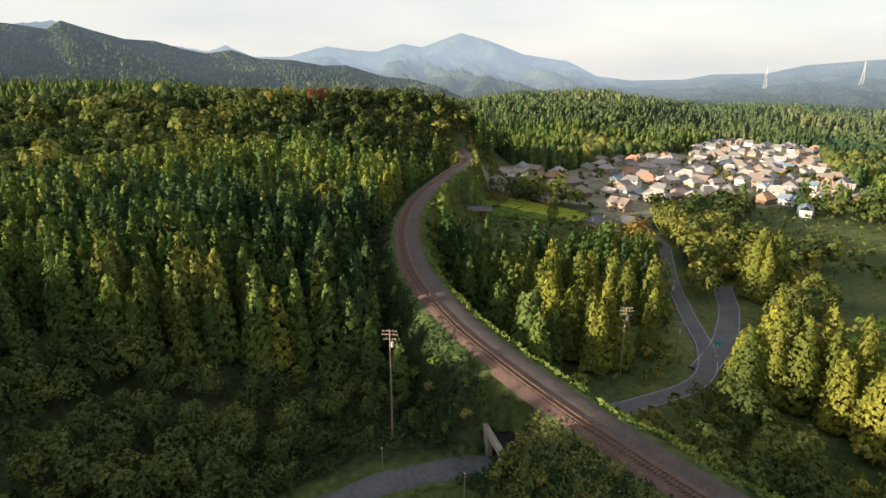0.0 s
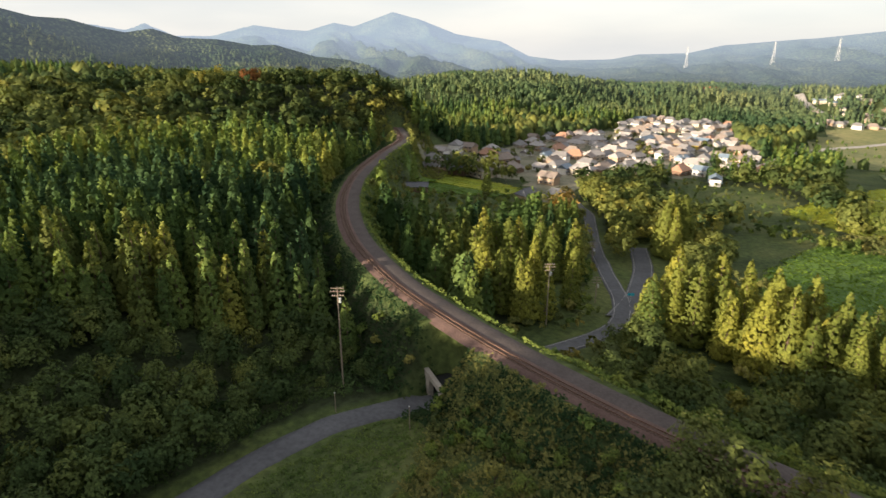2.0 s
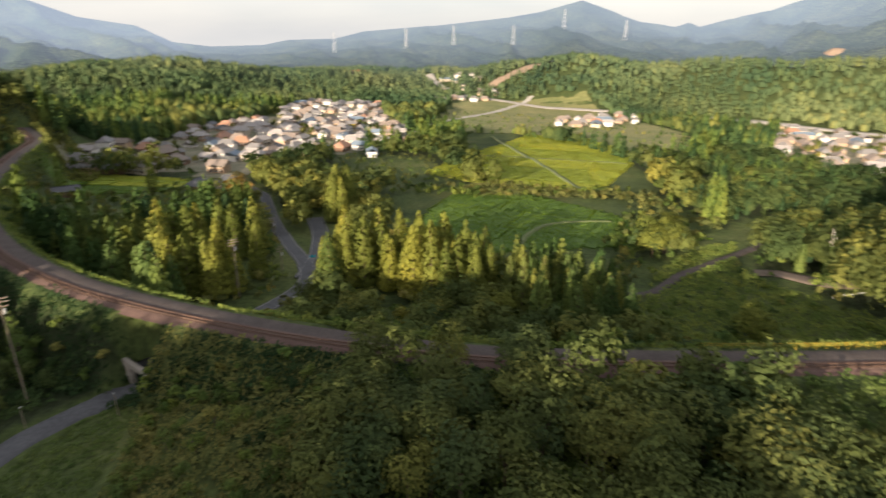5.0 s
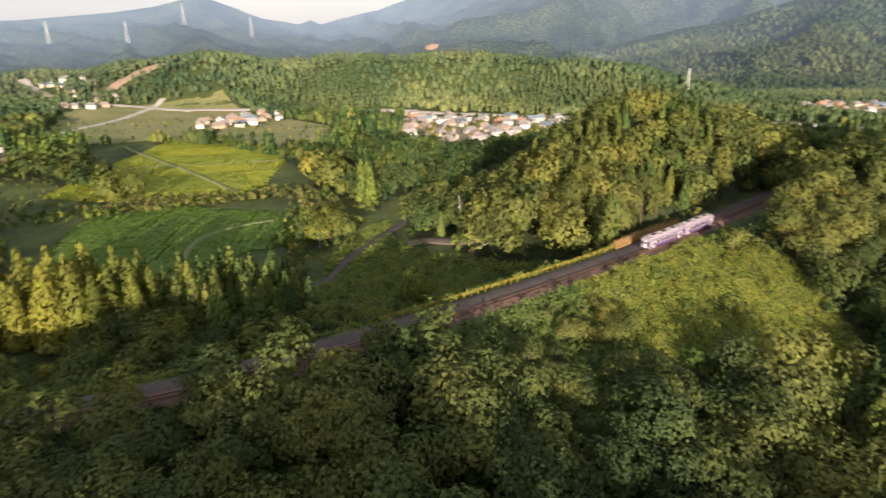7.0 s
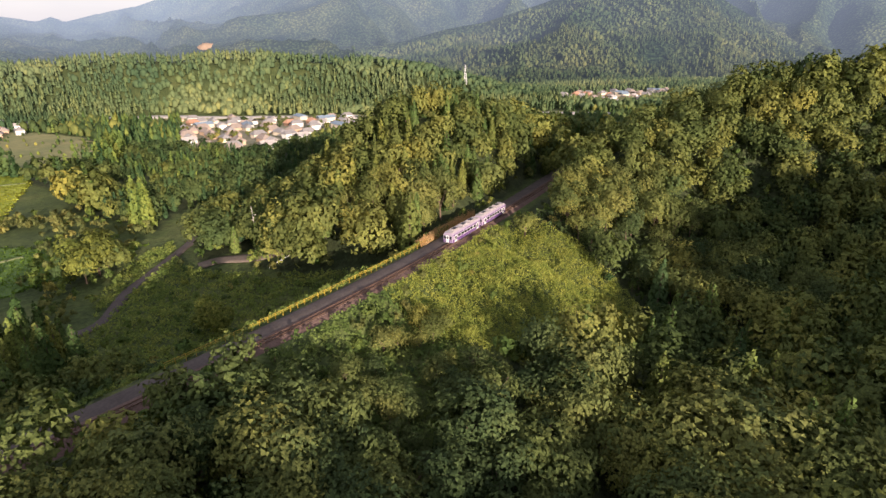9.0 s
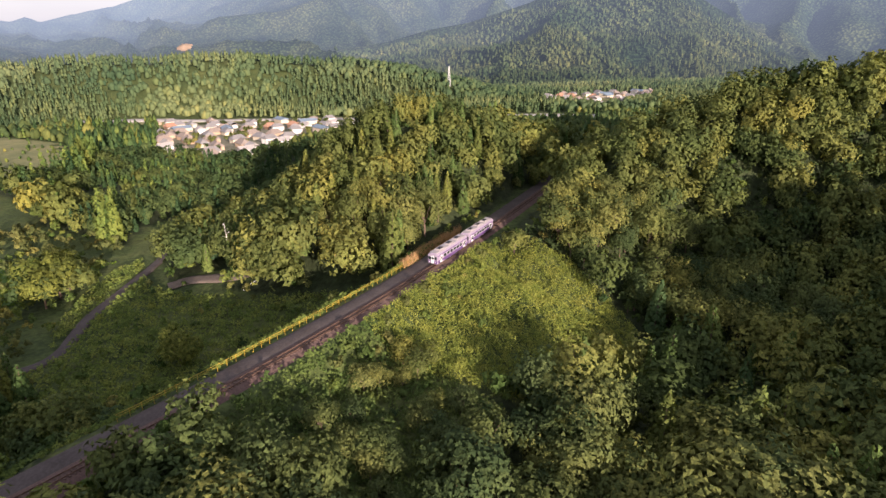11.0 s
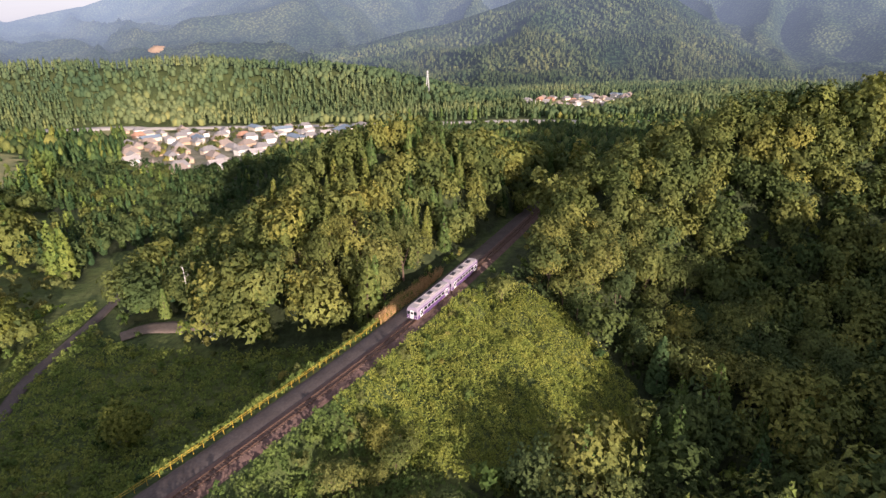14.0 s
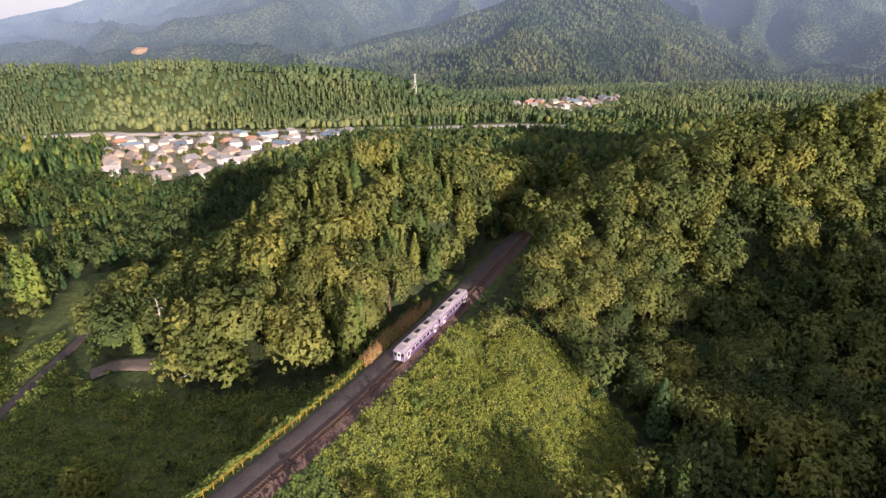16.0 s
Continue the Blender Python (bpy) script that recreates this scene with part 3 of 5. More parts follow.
for name in ("right", "branch"):
    line, width = ROADS[name]
    for side in (-1, 1):
        o = side * (width / 2 - 0.35)
        tagged(strip("edge_line", curve_through(line, 2.0), (o - 0.09, o + 0.09), (0.145, 0.145), LINE_PAINT, ground_z), "worn white edge line on the asphalt", "road marking", kind="structure")


# ---- rice fields ----
def rice(paddy, x, y, z, area, mat, rng):
    """Upright tufts of rice over one paddy."""
    n = int(area * 1.9)
    k = rng.integers(0, len(x), n)
    a = rng.uniform(0, 2 * np.pi, n)
    px, py, pz = x[k] + rng.uniform(-1.2, 1.2, n), y[k] + rng.uniform(-1.2, 1.2, n), z[k]
    w, h = rng.uniform(0.3, 0.55, n), rng.uniform(0.2, 0.4, n)
    lean = rng.normal(0, 0.15, (n, 2))
    v = np.stack([np.stack([px - w * np.cos(a), py - w * np.sin(a), pz - 0.1], 1), np.stack([px + w * np.cos(a), py + w * np.sin(a), pz - 0.1], 1), np.stack([px + lean[:, 0], py + lean[:, 1], pz + h], 1)], 1).reshape(-1, 3)
    up = unit(np.c_[np.repeat(rng.normal(0, 0.75, (len(v) // 3, 2)), 3, 0), np.ones(len(v))])
    ob = tagged(new("rice_crop", leaf_mesh("rice_crop", np.c_[v, up], RICE_RIPE if mat is RIPE else RICE_GREEN)), kind="stuff")
    ob.parent = paddy


def paddies(poly, cell, turn, mat_of, seed):
    rng = np.random.default_rng(seed)
    c, s = math.cos(radians(turn)), math.sin(radians(turn))
    p = np.array(poly)
    mid = p.mean(0)
    q = (p - mid) @ np.array([[c, -s], [s, c]])
    local = [tuple(v) for v in q]
    ys = q[:, 1].min()
    while ys < q[:, 1].max():
        deep = cell[1] * rng.uniform(0.75, 1.3)
        xs = q[:, 0].min() - rng.uniform(0, 10)
        while xs < q[:, 0].max():
            wide = cell[0] * rng.uniform(0.7, 1.4)
            g = 0.3
            us, vs = np.linspace(xs + g, xs + wide - g, max(3, int(wide / 2.5))), np.linspace(ys + g, ys + deep - g, max(3, int(deep / 2.5)))
            U, V = np.meshgrid(us, vs, indexing="ij")
            keep = inside(U, V, local)
            if keep.sum() > 3:
                X, Y = U * c + V * s + mid[0], -U * s + V * c + mid[1]
                Z = ground_z(X, Y)
                Z = 0.8 * Z + 0.2 * Z[keep].mean() + 0.45
                n = len(vs)
                idx = np.arange(U.size).reshape(U.shape)
                full = keep[:-1, :-1] & keep[1:, :-1] & keep[:-1, 1:] & keep[1:, 1:]
                f = np.stack([idx[:-1, :-1][full], idx[1:, :-1][full], idx[1:, 1:][full], idx[:-1, 1:][full]], -1)
                if len(f):
                    used, f = np.unique(f, return_inverse=True)
                    f = f.reshape(-1, 4)
                    mat = mat_of(mid[0] + (xs + wide / 2) * c + (ys + deep / 2) * s, mid[1] - (xs + wide / 2) * s + (ys + deep / 2) * c)
                    ob = new("rice_paddy", mesh_of("rice_paddy", np.stack([X, Y, Z], -1).reshape(-1, 3)[used], f, mat))
                    so = ob.modifiers.new("depth", "SOLIDIFY")
                    so.thickness, so.offset = 0.7, -1
                    rice(ob, X[keep], Y[keep], Z[keep], wide * deep * keep.mean(), mat, rng)
                    tagged(ob, "ripening yellow-green rice paddy" if mat is RIPE else "lush green rice paddy between low bunds", "rice field", "terraced rice paddies")
            xs += wide
        ys += deep


paddies(LOW_FIELD, (42, 24), 25, lambda x, y: GREEN, 1)
paddies(HIGH_FIELD, (60, 42), 12, lambda x, y: RIPE, 2)
paddies(SMALL_FIELD, (30, 11), 10, lambda x, y: GREEN if y < 320 else RIPE, 3)


def patch(name, poly, step, lift, mat, label, category):
    """A sheet over a stretch of ground."""
    p = np.array(poly)
    U, V = np.meshgrid(np.arange(p[:, 0].min(), p[:, 0].max(), step), np.arange(p[:, 1].min(), p[:, 1].max(), step), indexing="ij")
    keep = inside(U, V, poly)
    full = keep[:-1, :-1] & keep[1:, :-1] & keep[:-1, 1:] & keep[1:, 1:]
    idx = np.arange(U.size).reshape(U.shape)
    f = np.stack([idx[:-1, :-1][full], idx[1:, :-1][full], idx[1:, 1:][full], idx[:-1, 1:][full]], -1)
    used, f = np.unique(f, return_inverse=True)
    v = np.stack([U, V, ground_z(U, V) + lift], -1).reshape(-1, 3)[used]
    return tagged(new(name, mesh_of(name, v, f.reshape(-1, 4), mat, True)), label, category, kind="structure")


YARD = plain("trodden_yards", (0.1, 0.12, 0.05), (0.32, 0.28, 0.2), 0.06, 0.95, coord="World")
STUBBLE = plain("dry_field", (0.15, 0.18, 0.06), (0.3, 0.27, 0.11), 0.02, 0.95, coord="World")
BUND = plain("trodden_grass", (0.14, 0.18, 0.06), (0.2, 0.22, 0.1), 0.3, 0.95, coord="World")
for name, line, width in (("bund", [(36, 200), (42, 216), (54, 232), (70, 237), (82, 238)], 1.4), ("field_path", [(69, 560), (72, 504), (82, 396), (88, 306)], 2.6), ("field_path", [(36, 430), (82, 420), (148, 400)], 2.0)):
    ob = strip(name, curve_through(line, 3.0), (-width / 2 - 0.3, -width / 2, width / 2, width / 2 + 0.3), (0.3, 0.95, 0.95, 0.3), BUND, ground_z)
    tagged(ob, "pale trodden path between the rice paddies", "path", kind="structure")


# ---- trees ----
def leaf_cards(centres, normals, size, rng, stretch=1.0):
    """One bent leaf spray at every centre, facing roughly along its normal: rows of place and soft normal."""
    n = len(centres)
    soft = unit(unit(normals) + rng.normal(0, 0.11, (n, 3)))
    nr = unit(soft + rng.normal(0, 0.3, (n, 3)))
    a = unit(np.cross(nr, rng.normal(0, 1, (n, 3))))
    b = np.cross(nr, a)
    s = size * rng.uniform(0.6, 1.4, (n, 1))
    v = np.stack([centres + a * s * stretch, centres - a * s * 0.6 + b * s * 0.8, centres - a * s * 0.5 - b * s * 0.8 - nr * s * 0.25], 1)
    return np.concatenate([v, np.repeat(soft[:, None], 3, 1)], 2).reshape(-1, 6)


def cedar_cards(count, size, rng, slim=0.23, bare=0.08):
    """Crown of a cedar one metre high: whorls of drooping sprays round a narrow cone."""
    t = 1 - np.sqrt(rng.uniform(0, 1, count))
    t = np.where(rng.uniform(0, 1, count) < 0.15, rng.uniform(0, 1, count), t)
    ang = rng.uniform(0, 2 * np.pi, count)
    lobe = 0.92 + 0.08 * np.sin(ang * 3 + t * 45) + rng.uniform(-0.25, 0.08, count)
    r = slim * 0.9 * (1 - t) ** 0.62 * lobe * np.clip(0.55 + t * 4, 0, 1) + 0.006
    z = bare + (1 - bare) * t
    c = np.stack([r * np.cos(ang), r * np.sin(ang), z - r * 0.25], 1)
    nrm = np.stack([np.cos(ang), np.sin(ang), 0.35 + 0.18 * np.sin(ang * 3 + t * 45)], 1)
    return leaf_cards(c, nrm, size, rng)


def broad_cards(count, size, rng, clumps=20):
    """Crown of a broadleaf tree one metre high: leaf masses of uneven size on spreading limbs."""
    a, u = rng.uniform(0, 2 * np.pi, clumps), rng.uniform(-0.5, 1, clumps)
    w = np.sqrt(np.clip(1 - u * u, 0, 1))
    mid = np.stack([0.34 * w * np.cos(a), 0.34 * w * np.sin(a), 0.56 + 0.30 * u], 1) * rng.uniform(0.75, 1.12, (clumps, 1))
    rad = rng.uniform(0.10, 0.2, clumps)
    k = rng.choice(clumps, count, p=rad**2 / (rad**2).sum())
    d = unit(rng.normal(0, 1, (count, 3)) + [0, 0, 0.45])
    c = mid[k] + d * rad[k][:, None] * rng.uniform(0.82, 1.04, (count, 1))
    return leaf_cards(c, d * 0.4 + 0.85 * unit((c - [0, 0, 0.4]) * [1, 1, 1.15]), size, rng)


def shell(rings, sides, rng, up):
    """Crown skin of rings (height, radius), closed at the top: rows of place and soft normal."""
    pts = []
    for z, r in rings:
        a = (np.arange(sides) + rng.uniform(-0.3, 0.3, sides)) * 2 * np.pi / sides
        q = r * rng.uniform(0.75, 1.2, sides)
        pts.append(np.stack([q * np.cos(a), q * np.sin(a), z + rng.uniform(-0.04, 0.04, sides)], 1))
    rows = []
    for low, high in zip(pts, pts[1:]):
        for k in range(sides):
            i, j = k, (k + 1) % sides
            rows += [low[i], low[j], high[j], low[i], high[j], high[i]]
    rows = np.array(rows)
    rows = rows.reshape(-1, 3, 3)
    size = np.linalg.norm(np.cross(rows[:, 1] - rows[:, 0], rows[:, 2] - rows[:, 0]), axis=1)
    rows = rows[size > 1e-6].reshape(-1, 3)
    nrm = unit(np.c_[rows[:, :2], (rows[:, 2] - rows[:, 2].mean()) * 0.5 + up])
    return np.c_[rows, nrm]


def far_cedar(rng, sides=5, tiers=2):
    """A cedar seen from afar: jagged skirts, one over another."""
    out = []
    for k in range(tiers):
        z0 = 0.08 + 0.84 * k / tiers
        out.append(shell([(z0, 0.2 * (1 - z0) ** 0.6 + 0.02), (min(1.0, z0 + 1.15 / tiers), 0.0)], sides, rng, 0.1))
    return np.vstack(out)


def far_broad(rng, sides=5, tiers=1):
    """A broadleaf crown seen from afar: one lumpy dome."""
    return shell([(0.1, 0.34), (0.6, 0.38), (0.93, 0.0)], sides, rng, 0.12)


def trunk_mesh(kind, rng):
    bm = bmesh.new()
    if kind == "cedar":
        tube(bm, (0, 0, -0.03), (0, 0, 0.5), 0.02, 0.012, 7)
        tube(bm, (0, 0, 0.5), (0, 0, 0.97), 0.012, 0.002, 6)
    else:
        tube(bm, (0, 0, -0.03), (0.01, 0, 0.36), 0.028, 0.019, 7)
        for _ in range(6):
            a = rng.uniform(0, 6.28)
            tube(bm, (0.01, 0, rng.uniform(0.26, 0.36)), (0.2 * math.cos(a), 0.2 * math.sin(a), rng.uniform(0.55, 0.75)), 0.013, 0.004, 5)
    me = bpy.data.meshes.new("trunk")
    bm.to_mesh(me)
    bm.free()
    me.materials.append(BARK)
    return me


def tree_kind(name, cards, mat, kind, seed, label, group):
    """A tree one metre high, to be copied and scaled."""
    rng = np.random.default_rng(seed)
    top = tagged(new(name), label, "tree", group)
    t = new("trunk", trunk_mesh(kind, rng))
    v = cards(rng)
    c = new("crown", leaf_mesh("crown", v, mat))
    t.parent = c.parent = top
    return top


def clear_of(x, y):
    """Where woods may stand."""
    ok = np.ones(np.shape(x), bool)
    d, _ = near_line(x, y, TRACK_LINE)
    ok &= d > np.where(x > 212, 3.0, np.where(x > 140, 6.6, np.where((x > -14) & (x < 58) & (y < 95), 5.8, 7.5)))
    for line, width in ROADS.values():
        ok &= near_line(x, y, line)[0] > width / 2 + 2.5
    for poly in (LOW_FIELD, HIGH_FIELD, SMALL_FIELD, VILLAGE, HAMLET, FLATS, EAST_FLATS):
        ok &= ~inside(x, y, poly)
    return ok


# stretches of the woods
KUDZU_SLOPE = [(94, 83), (146, 86), (156, 77), (155, 60), (148, 40), (126, 34), (104, 44), (94, 60)]
HOLLOW = [(-56, 106), (-62, 108), (-80, 88), (-86, 60), (-88, 20), (-50, 20), (-44, 70)]
SPUR_BANK = [(-56, 108), (-30, 97), (-8, 90), (-8, 50), (-44, 50), (-50, 85)]
TREE_BANK = [(22, 88), (58, 84), (58, 50), (22, 50)]
MID_BANK = [(-14, 94), (22, 88), (22, 50), (-14, 50)]
LOW_BANK = [(58, 81), (96, 81), (96, 50), (58, 50)]
MEADOW = [(62, 96), (128, 97), (116, 118), (108, 136), (104, 176), (120, 206), (104, 200), (78, 176), (64, 152), (44, 146), (40, 118)]
GOLD = [(-31, 156), (-27, 172), (-4, 172), (22, 160), (26, 148), (10, 144), (-12, 150)]
GOLD_TALL = [(-46, 210), (-50, 250), (-36, 256), (-24, 236), (-30, 212)]
MID_CEDARS = [(-106, 172), (-112, 200), (-64, 208), (-50, 180), (-50, 150), (-66, 146)]
WEST_CEDARS = [(-86, 76), (-88, 112), (-108, 136), (-172, 150), (-180, 84), (-130, 70)]
VALLEY_CEDARS = [(140, 232), (122, 268), (160, 330), (250, 480), (330, 500), (300, 380), (200, 260), (150, 200)]
SHADE_BELT = [(-24, 108), (60, 100), (44, 150), (20, 146), (-10, 142), (-34, 150)]
SCRUB = [(-60, 440), (0, 420), (30, 340), (20, 300), (-30, 300), (-60, 340)]
PLAIN = [(-62, 120), (112, 120), (112, 190), (128, 220), (128, 330), (-62, 300)]
FIELD_FRONT = [(-160, 204), (-178, 282), (-125, 313), (-98, 300), (-92, 214), (-112, 204)]
SHADE_CEDARS = [(20, 152), (32, 120), (54, 130), (56, 150), (40, 163), (26, 163)]
BEHIND = [(150, 214), (232, 190), (302, 150), (420, 130), (860, 120), (850, 265), (730, 330), (600, 480), (420, 420), (285, 372), (200, 260)]
MID_GOLD = [(-80, 152), (-90, 196), (-64, 208), (-50, 180), (-50, 150), (-66, 146)]
HOLLOW_WEST = [(-64, 111), (-80, 92), (-85, 66), (-90, 20), (-112, 20), (-104, 80), (-84, 112)]
KNOLL = [(123, 140), (118, 160), (114, 180), (122, 205), (150, 212), (230, 190), (300, 150), (300, 116), (150, 98), (134, 104), (128, 124)]
TRACKSIDE = [(150, 90), (156, 70), (176, 73), (197, 82), (206, 88), (206, 96), (190, 93)]
WEST_LOW = [(-150, 56), (-131, 78), (-114, 90), (-104, 112), (-84, 110), (-78, 60), (-100, 36)]
RIDGE = [(-420, 250), (-380, 350), (-320, 400), (-262, 420), (-236, 370), (-262, 320), (-340, 290)]
VALLEY_FLOOR = [(-20, 500), (30, 590), (95, 590), (150, 520), (160, 390), (230, 470), (300, 640), (280, 1010), (60, 1010), (0, 640)]
LONE = [(78, 188), (76, 198), (92, 204), (98, 194), (88, 186)]
FRONT_WOODS = [(-100, 255), (-60, 225), (-48, 262), (-10, 262), (-10, 320), (-50, 345), (-84, 345), (-98, 330)]
HILL = [(150, 36), (158, 70), (178, 73), (199, 82), (215, 88), (262, 92), (310, 40), (350, -80), (250, -90), (170, -10)]
STRIP = [(96, 176), (112, 182), (146, 216), (170, 244), (158, 258), (134, 238), (106, 206)]
GLADE = [(146, 316), (180, 322), (192, 350), (160, 356)]
FIELD_EDGE = [(-62, 204), (-64, 262), (-46, 300), (-22, 300), (-24, 262), (-10, 232), (-26, 206)]
ZONES = (  # where, crown kind, height from and to, share kept
    (VALLEY_FLOOR, "s", 2, 4.5, 0.1),
    (BEHIND, "m", 7, 11, 0.75),
    (RIDGE, "b", 9, 15, 0.5),
    (PLAIN, "s", 2.5, 5.5, 0.8),
    (FIELD_EDGE, "b", 7, 12, 0.65),
    (KNOLL, "m", 10, 15, 0.78),
    (HILL, "b", 9, 13.5, 0.66),
    (FRONT_WOODS, "b", 8, 14, 0.5),
    (LONE, "b", 9, 13, 0.75),
    (KUDZU_SLOPE, "s", 2, 3.6, 0.07),
    (HOLLOW, "", 0, 0, 0),
    (HOLLOW_WEST, "b", 3.5, 6, 0.7),
    (MEADOW, "s", 1.5, 3.4, 0.4),
    (SPUR_BANK, "s", 2.5, 4.5, 0.9),
    (TREE_BANK, "b", 11, 14, 0.6),
    (MID_BANK, "b", 8.5, 12, 0.7),
    (LOW_BANK, "b", 5.0, 7.5, 0.6),
    (GOLD, "g", 15, 23, 0.8),
    (GOLD_TALL, "g", 19, 25, 0.6),
    (MID_CEDARS, "c", 14, 20, 0.5),
    (MID_GOLD, "g", 15, 22, 0.34),
    (WEST_CEDARS, "c", 16, 23, 0.62),
    (WEST_LOW, "b", 6, 10, 0.7),
    (FIELD_FRONT, "s", 2.5, 5, 0.7),
    (TRACKSIDE, "s", 2, 3.5, 0.7),
    (VALLEY_CEDARS, "m", 7, 12, 0.7),
    (SHADE_BELT, "b", 7, 11, 0.6),
    (SHADE_CEDARS, "c", 12, 17, 0.85),
    (SCRUB, "s", 2, 4, 0.5),
    (STRIP, "", 0, 0, 0),
    (GLADE, "", 0, 0, 0),
)


def mark_woods():
    """Darker ground colour wherever woods stand, grass elsewhere; weaker beyond 700 m."""
    me = ground.data
    co = np.empty(len(me.vertices) * 3, np.float32)
    me.vertices.foreach_get("co", co)
    x, y = co[0::3].astype(float), co[1::3].astype(float)
    open_land = ~clear_of(x, y)
    for poly in (STRIP, GLADE, KUDZU_SLOPE, HOLLOW, MEADOW, SPUR_BANK, PLAIN, VALLEY_FLOOR, SCRUB, FIELD_FRONT, LOW_BANK):
        open_land |= inside(x, y, poly)
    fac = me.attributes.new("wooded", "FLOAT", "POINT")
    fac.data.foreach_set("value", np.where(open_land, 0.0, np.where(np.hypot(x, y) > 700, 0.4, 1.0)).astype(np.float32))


mark_woods()


def scatter(spacing, r0, r1, az0, az1, seed):
    rng = np.random.default_rng(seed)
    n = int(2 * r1 / spacing)
    gx, gy = np.meshgrid(np.arange(n), np.arange(n), indexing="ij")
    x = -r1 + (gx + 0.5 * (gy % 2)) * spacing + rng.uniform(-0.42, 0.42, gx.shape) * spacing
    y = 50 - r1 + gy * spacing + rng.uniform(-0.42, 0.42, gx.shape) * spacing
    x, y = x.ravel(), y.ravel()
    r, a = np.hypot(x, y - 50), np.degrees(np.arctan2(x, y - 50))
    k = (r >= r0) & (r < r1) & (a > az0) & (a < az1)
    x, y = x[k], y[k]
    k = clear_of(x, y)
    return x[k], y[k]


def stand(x, y, rng):
    """For every place the kind of tree and its height; an empty kind where none stands."""
    cedar = (fnoise(x, y, 120, 41, 2) > 0.53) & ~((x > 100) & (y < 200)) & ~(y < 60)
    kind = np.where(cedar, "c", "b")
    h = np.where(cedar, rng.uniform(13, 22, len(x)), rng.uniform(8.5, 16, len(x)) * np.where(fnoise(x, y, 25, 9, 2) > 0.6, 1.25, 1.0))
    odd = (kind == "b") & (rng.uniform(0, 1, len(x)) < 0.2) & (x > 90)
    kind, h = np.where(odd, "c", kind), np.where(odd, h * 1.1, h)
    share = np.where(kind == "c", 0.56, 0.5)
    for poly, k, lo, hi, p in ZONES:
        m = inside(x, y, poly)
        kind, h, share = np.where(m, k, kind), np.where(m, rng.uniform(lo, max(hi, lo + 0.01), len(x)), h), np.where(m, p, share)
    mixed = kind == "m"
    kind = np.where(mixed, np.where(rng.uniform(0, 1, len(x)) < np.where(inside(x, y, KNOLL), 0.45, 0.55), "c", "b"), kind)
    h = np.where(mixed & (kind == "c"), h * 0.93, h)
    verge = near_line(x, y, TRACK_LINE)[0]
    bank = inside(x, y, TREE_BANK) | inside(x, y, MID_BANK)
    m = (verge < np.where(x > 140, 9.5, 13)) & (x < 206) & ~bank & (kind != "")
    kind, h, share = np.where(m, "s", kind), np.where(m, rng.uniform(2.2, 4.6, len(x)), h), np.where(m, 0.9, share)
    m = bank & (verge < 5.8)
    kind = np.where(m, "", kind)
    luck = rng.uniform(0, 1, len(x))
    under = (kind == "b") & (luck >= share) & (luck < share + 0.4)
    h = np.where(under, h * 0.35, h)
    return np.where(under, "s", np.where(luck < share, kind, "")), h


def grove(name, x, y, h, templates, mat, label, seed, z=None):
    """Many trees as one mesh: every tree a turned, scaled copy of one of the templates."""
    rng = np.random.default_rng(seed)
    z = ground_z(x, y) if z is None else z
    vs, tones = [], []
    pick, ang = rng.integers(0, len(templates), len(x)), rng.uniform(0, 2 * np.pi, len(x))
    for k, t in enumerate(templates):
        m = pick == k
        c, s = np.cos(ang[m])[:, None], np.sin(ang[m])[:, None]
        wide = (h[m] * rng.uniform(0.72, 1.05, m.sum()))[:, None]
        v = np.stack([x[m][:, None] + wide * (t[None, :, 0] * c - t[None, :, 1] * s), y[m][:, None] + wide * (t[None, :, 0] * s + t[None, :, 1] * c), z[m][:, None] + h[m][:, None] * t[None, :, 2]], -1)
        k3, k4, k5 = (np.broadcast_to(t[None, :, q], v.shape[:2]) for q in (3, 4, 5))
        v = np.concatenate([v, np.stack([k3 * c - k4 * s, k3 * s + k4 * c, k5], -1)], -1)
        vs.append(v.reshape(-1, 6))
        tones.append(np.repeat(rng.uniform(0.02, 1.0, m.sum()), len(t)))
    return tagged(new(name, leaf_mesh(name, np.vstack(vs), mat, np.concatenate(tones))), label, "trees", kind="stuff")


def shade_of(x, y, count, rng):
    """Which of the colour kinds a tree has: drifts over the hill, with strays. Shade and sun of some stands are painted
    in as darker or lighter kinds.
    """
    v = fnoise(x, y, 45, 61, 2) * 1.5 - 0.25 + rng.normal(0, 0.2, len(x))
    # lower values pick darker leaves: shade of the hollow and valley put into colour
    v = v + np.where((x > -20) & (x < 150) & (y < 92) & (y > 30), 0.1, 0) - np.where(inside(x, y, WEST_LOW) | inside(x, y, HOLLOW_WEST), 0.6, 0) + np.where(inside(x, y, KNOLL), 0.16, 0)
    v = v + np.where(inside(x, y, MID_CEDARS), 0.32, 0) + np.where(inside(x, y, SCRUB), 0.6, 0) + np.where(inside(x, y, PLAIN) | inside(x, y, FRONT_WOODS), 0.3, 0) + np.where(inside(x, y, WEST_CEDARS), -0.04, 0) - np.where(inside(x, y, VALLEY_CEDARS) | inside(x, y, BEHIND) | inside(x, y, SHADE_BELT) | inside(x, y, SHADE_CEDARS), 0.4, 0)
    order = {1: [0], 2: [1, 0], 3: [1, 0, 2], 4: [1, 0, 2, 3]}[count]
    edges = {1: [], 2: [0.45], 3: [0.3, 0.82], 4: [0.36, 0.8, 1.45]}[count]
    return np.array(order)[np.searchsorted(edges, v)]


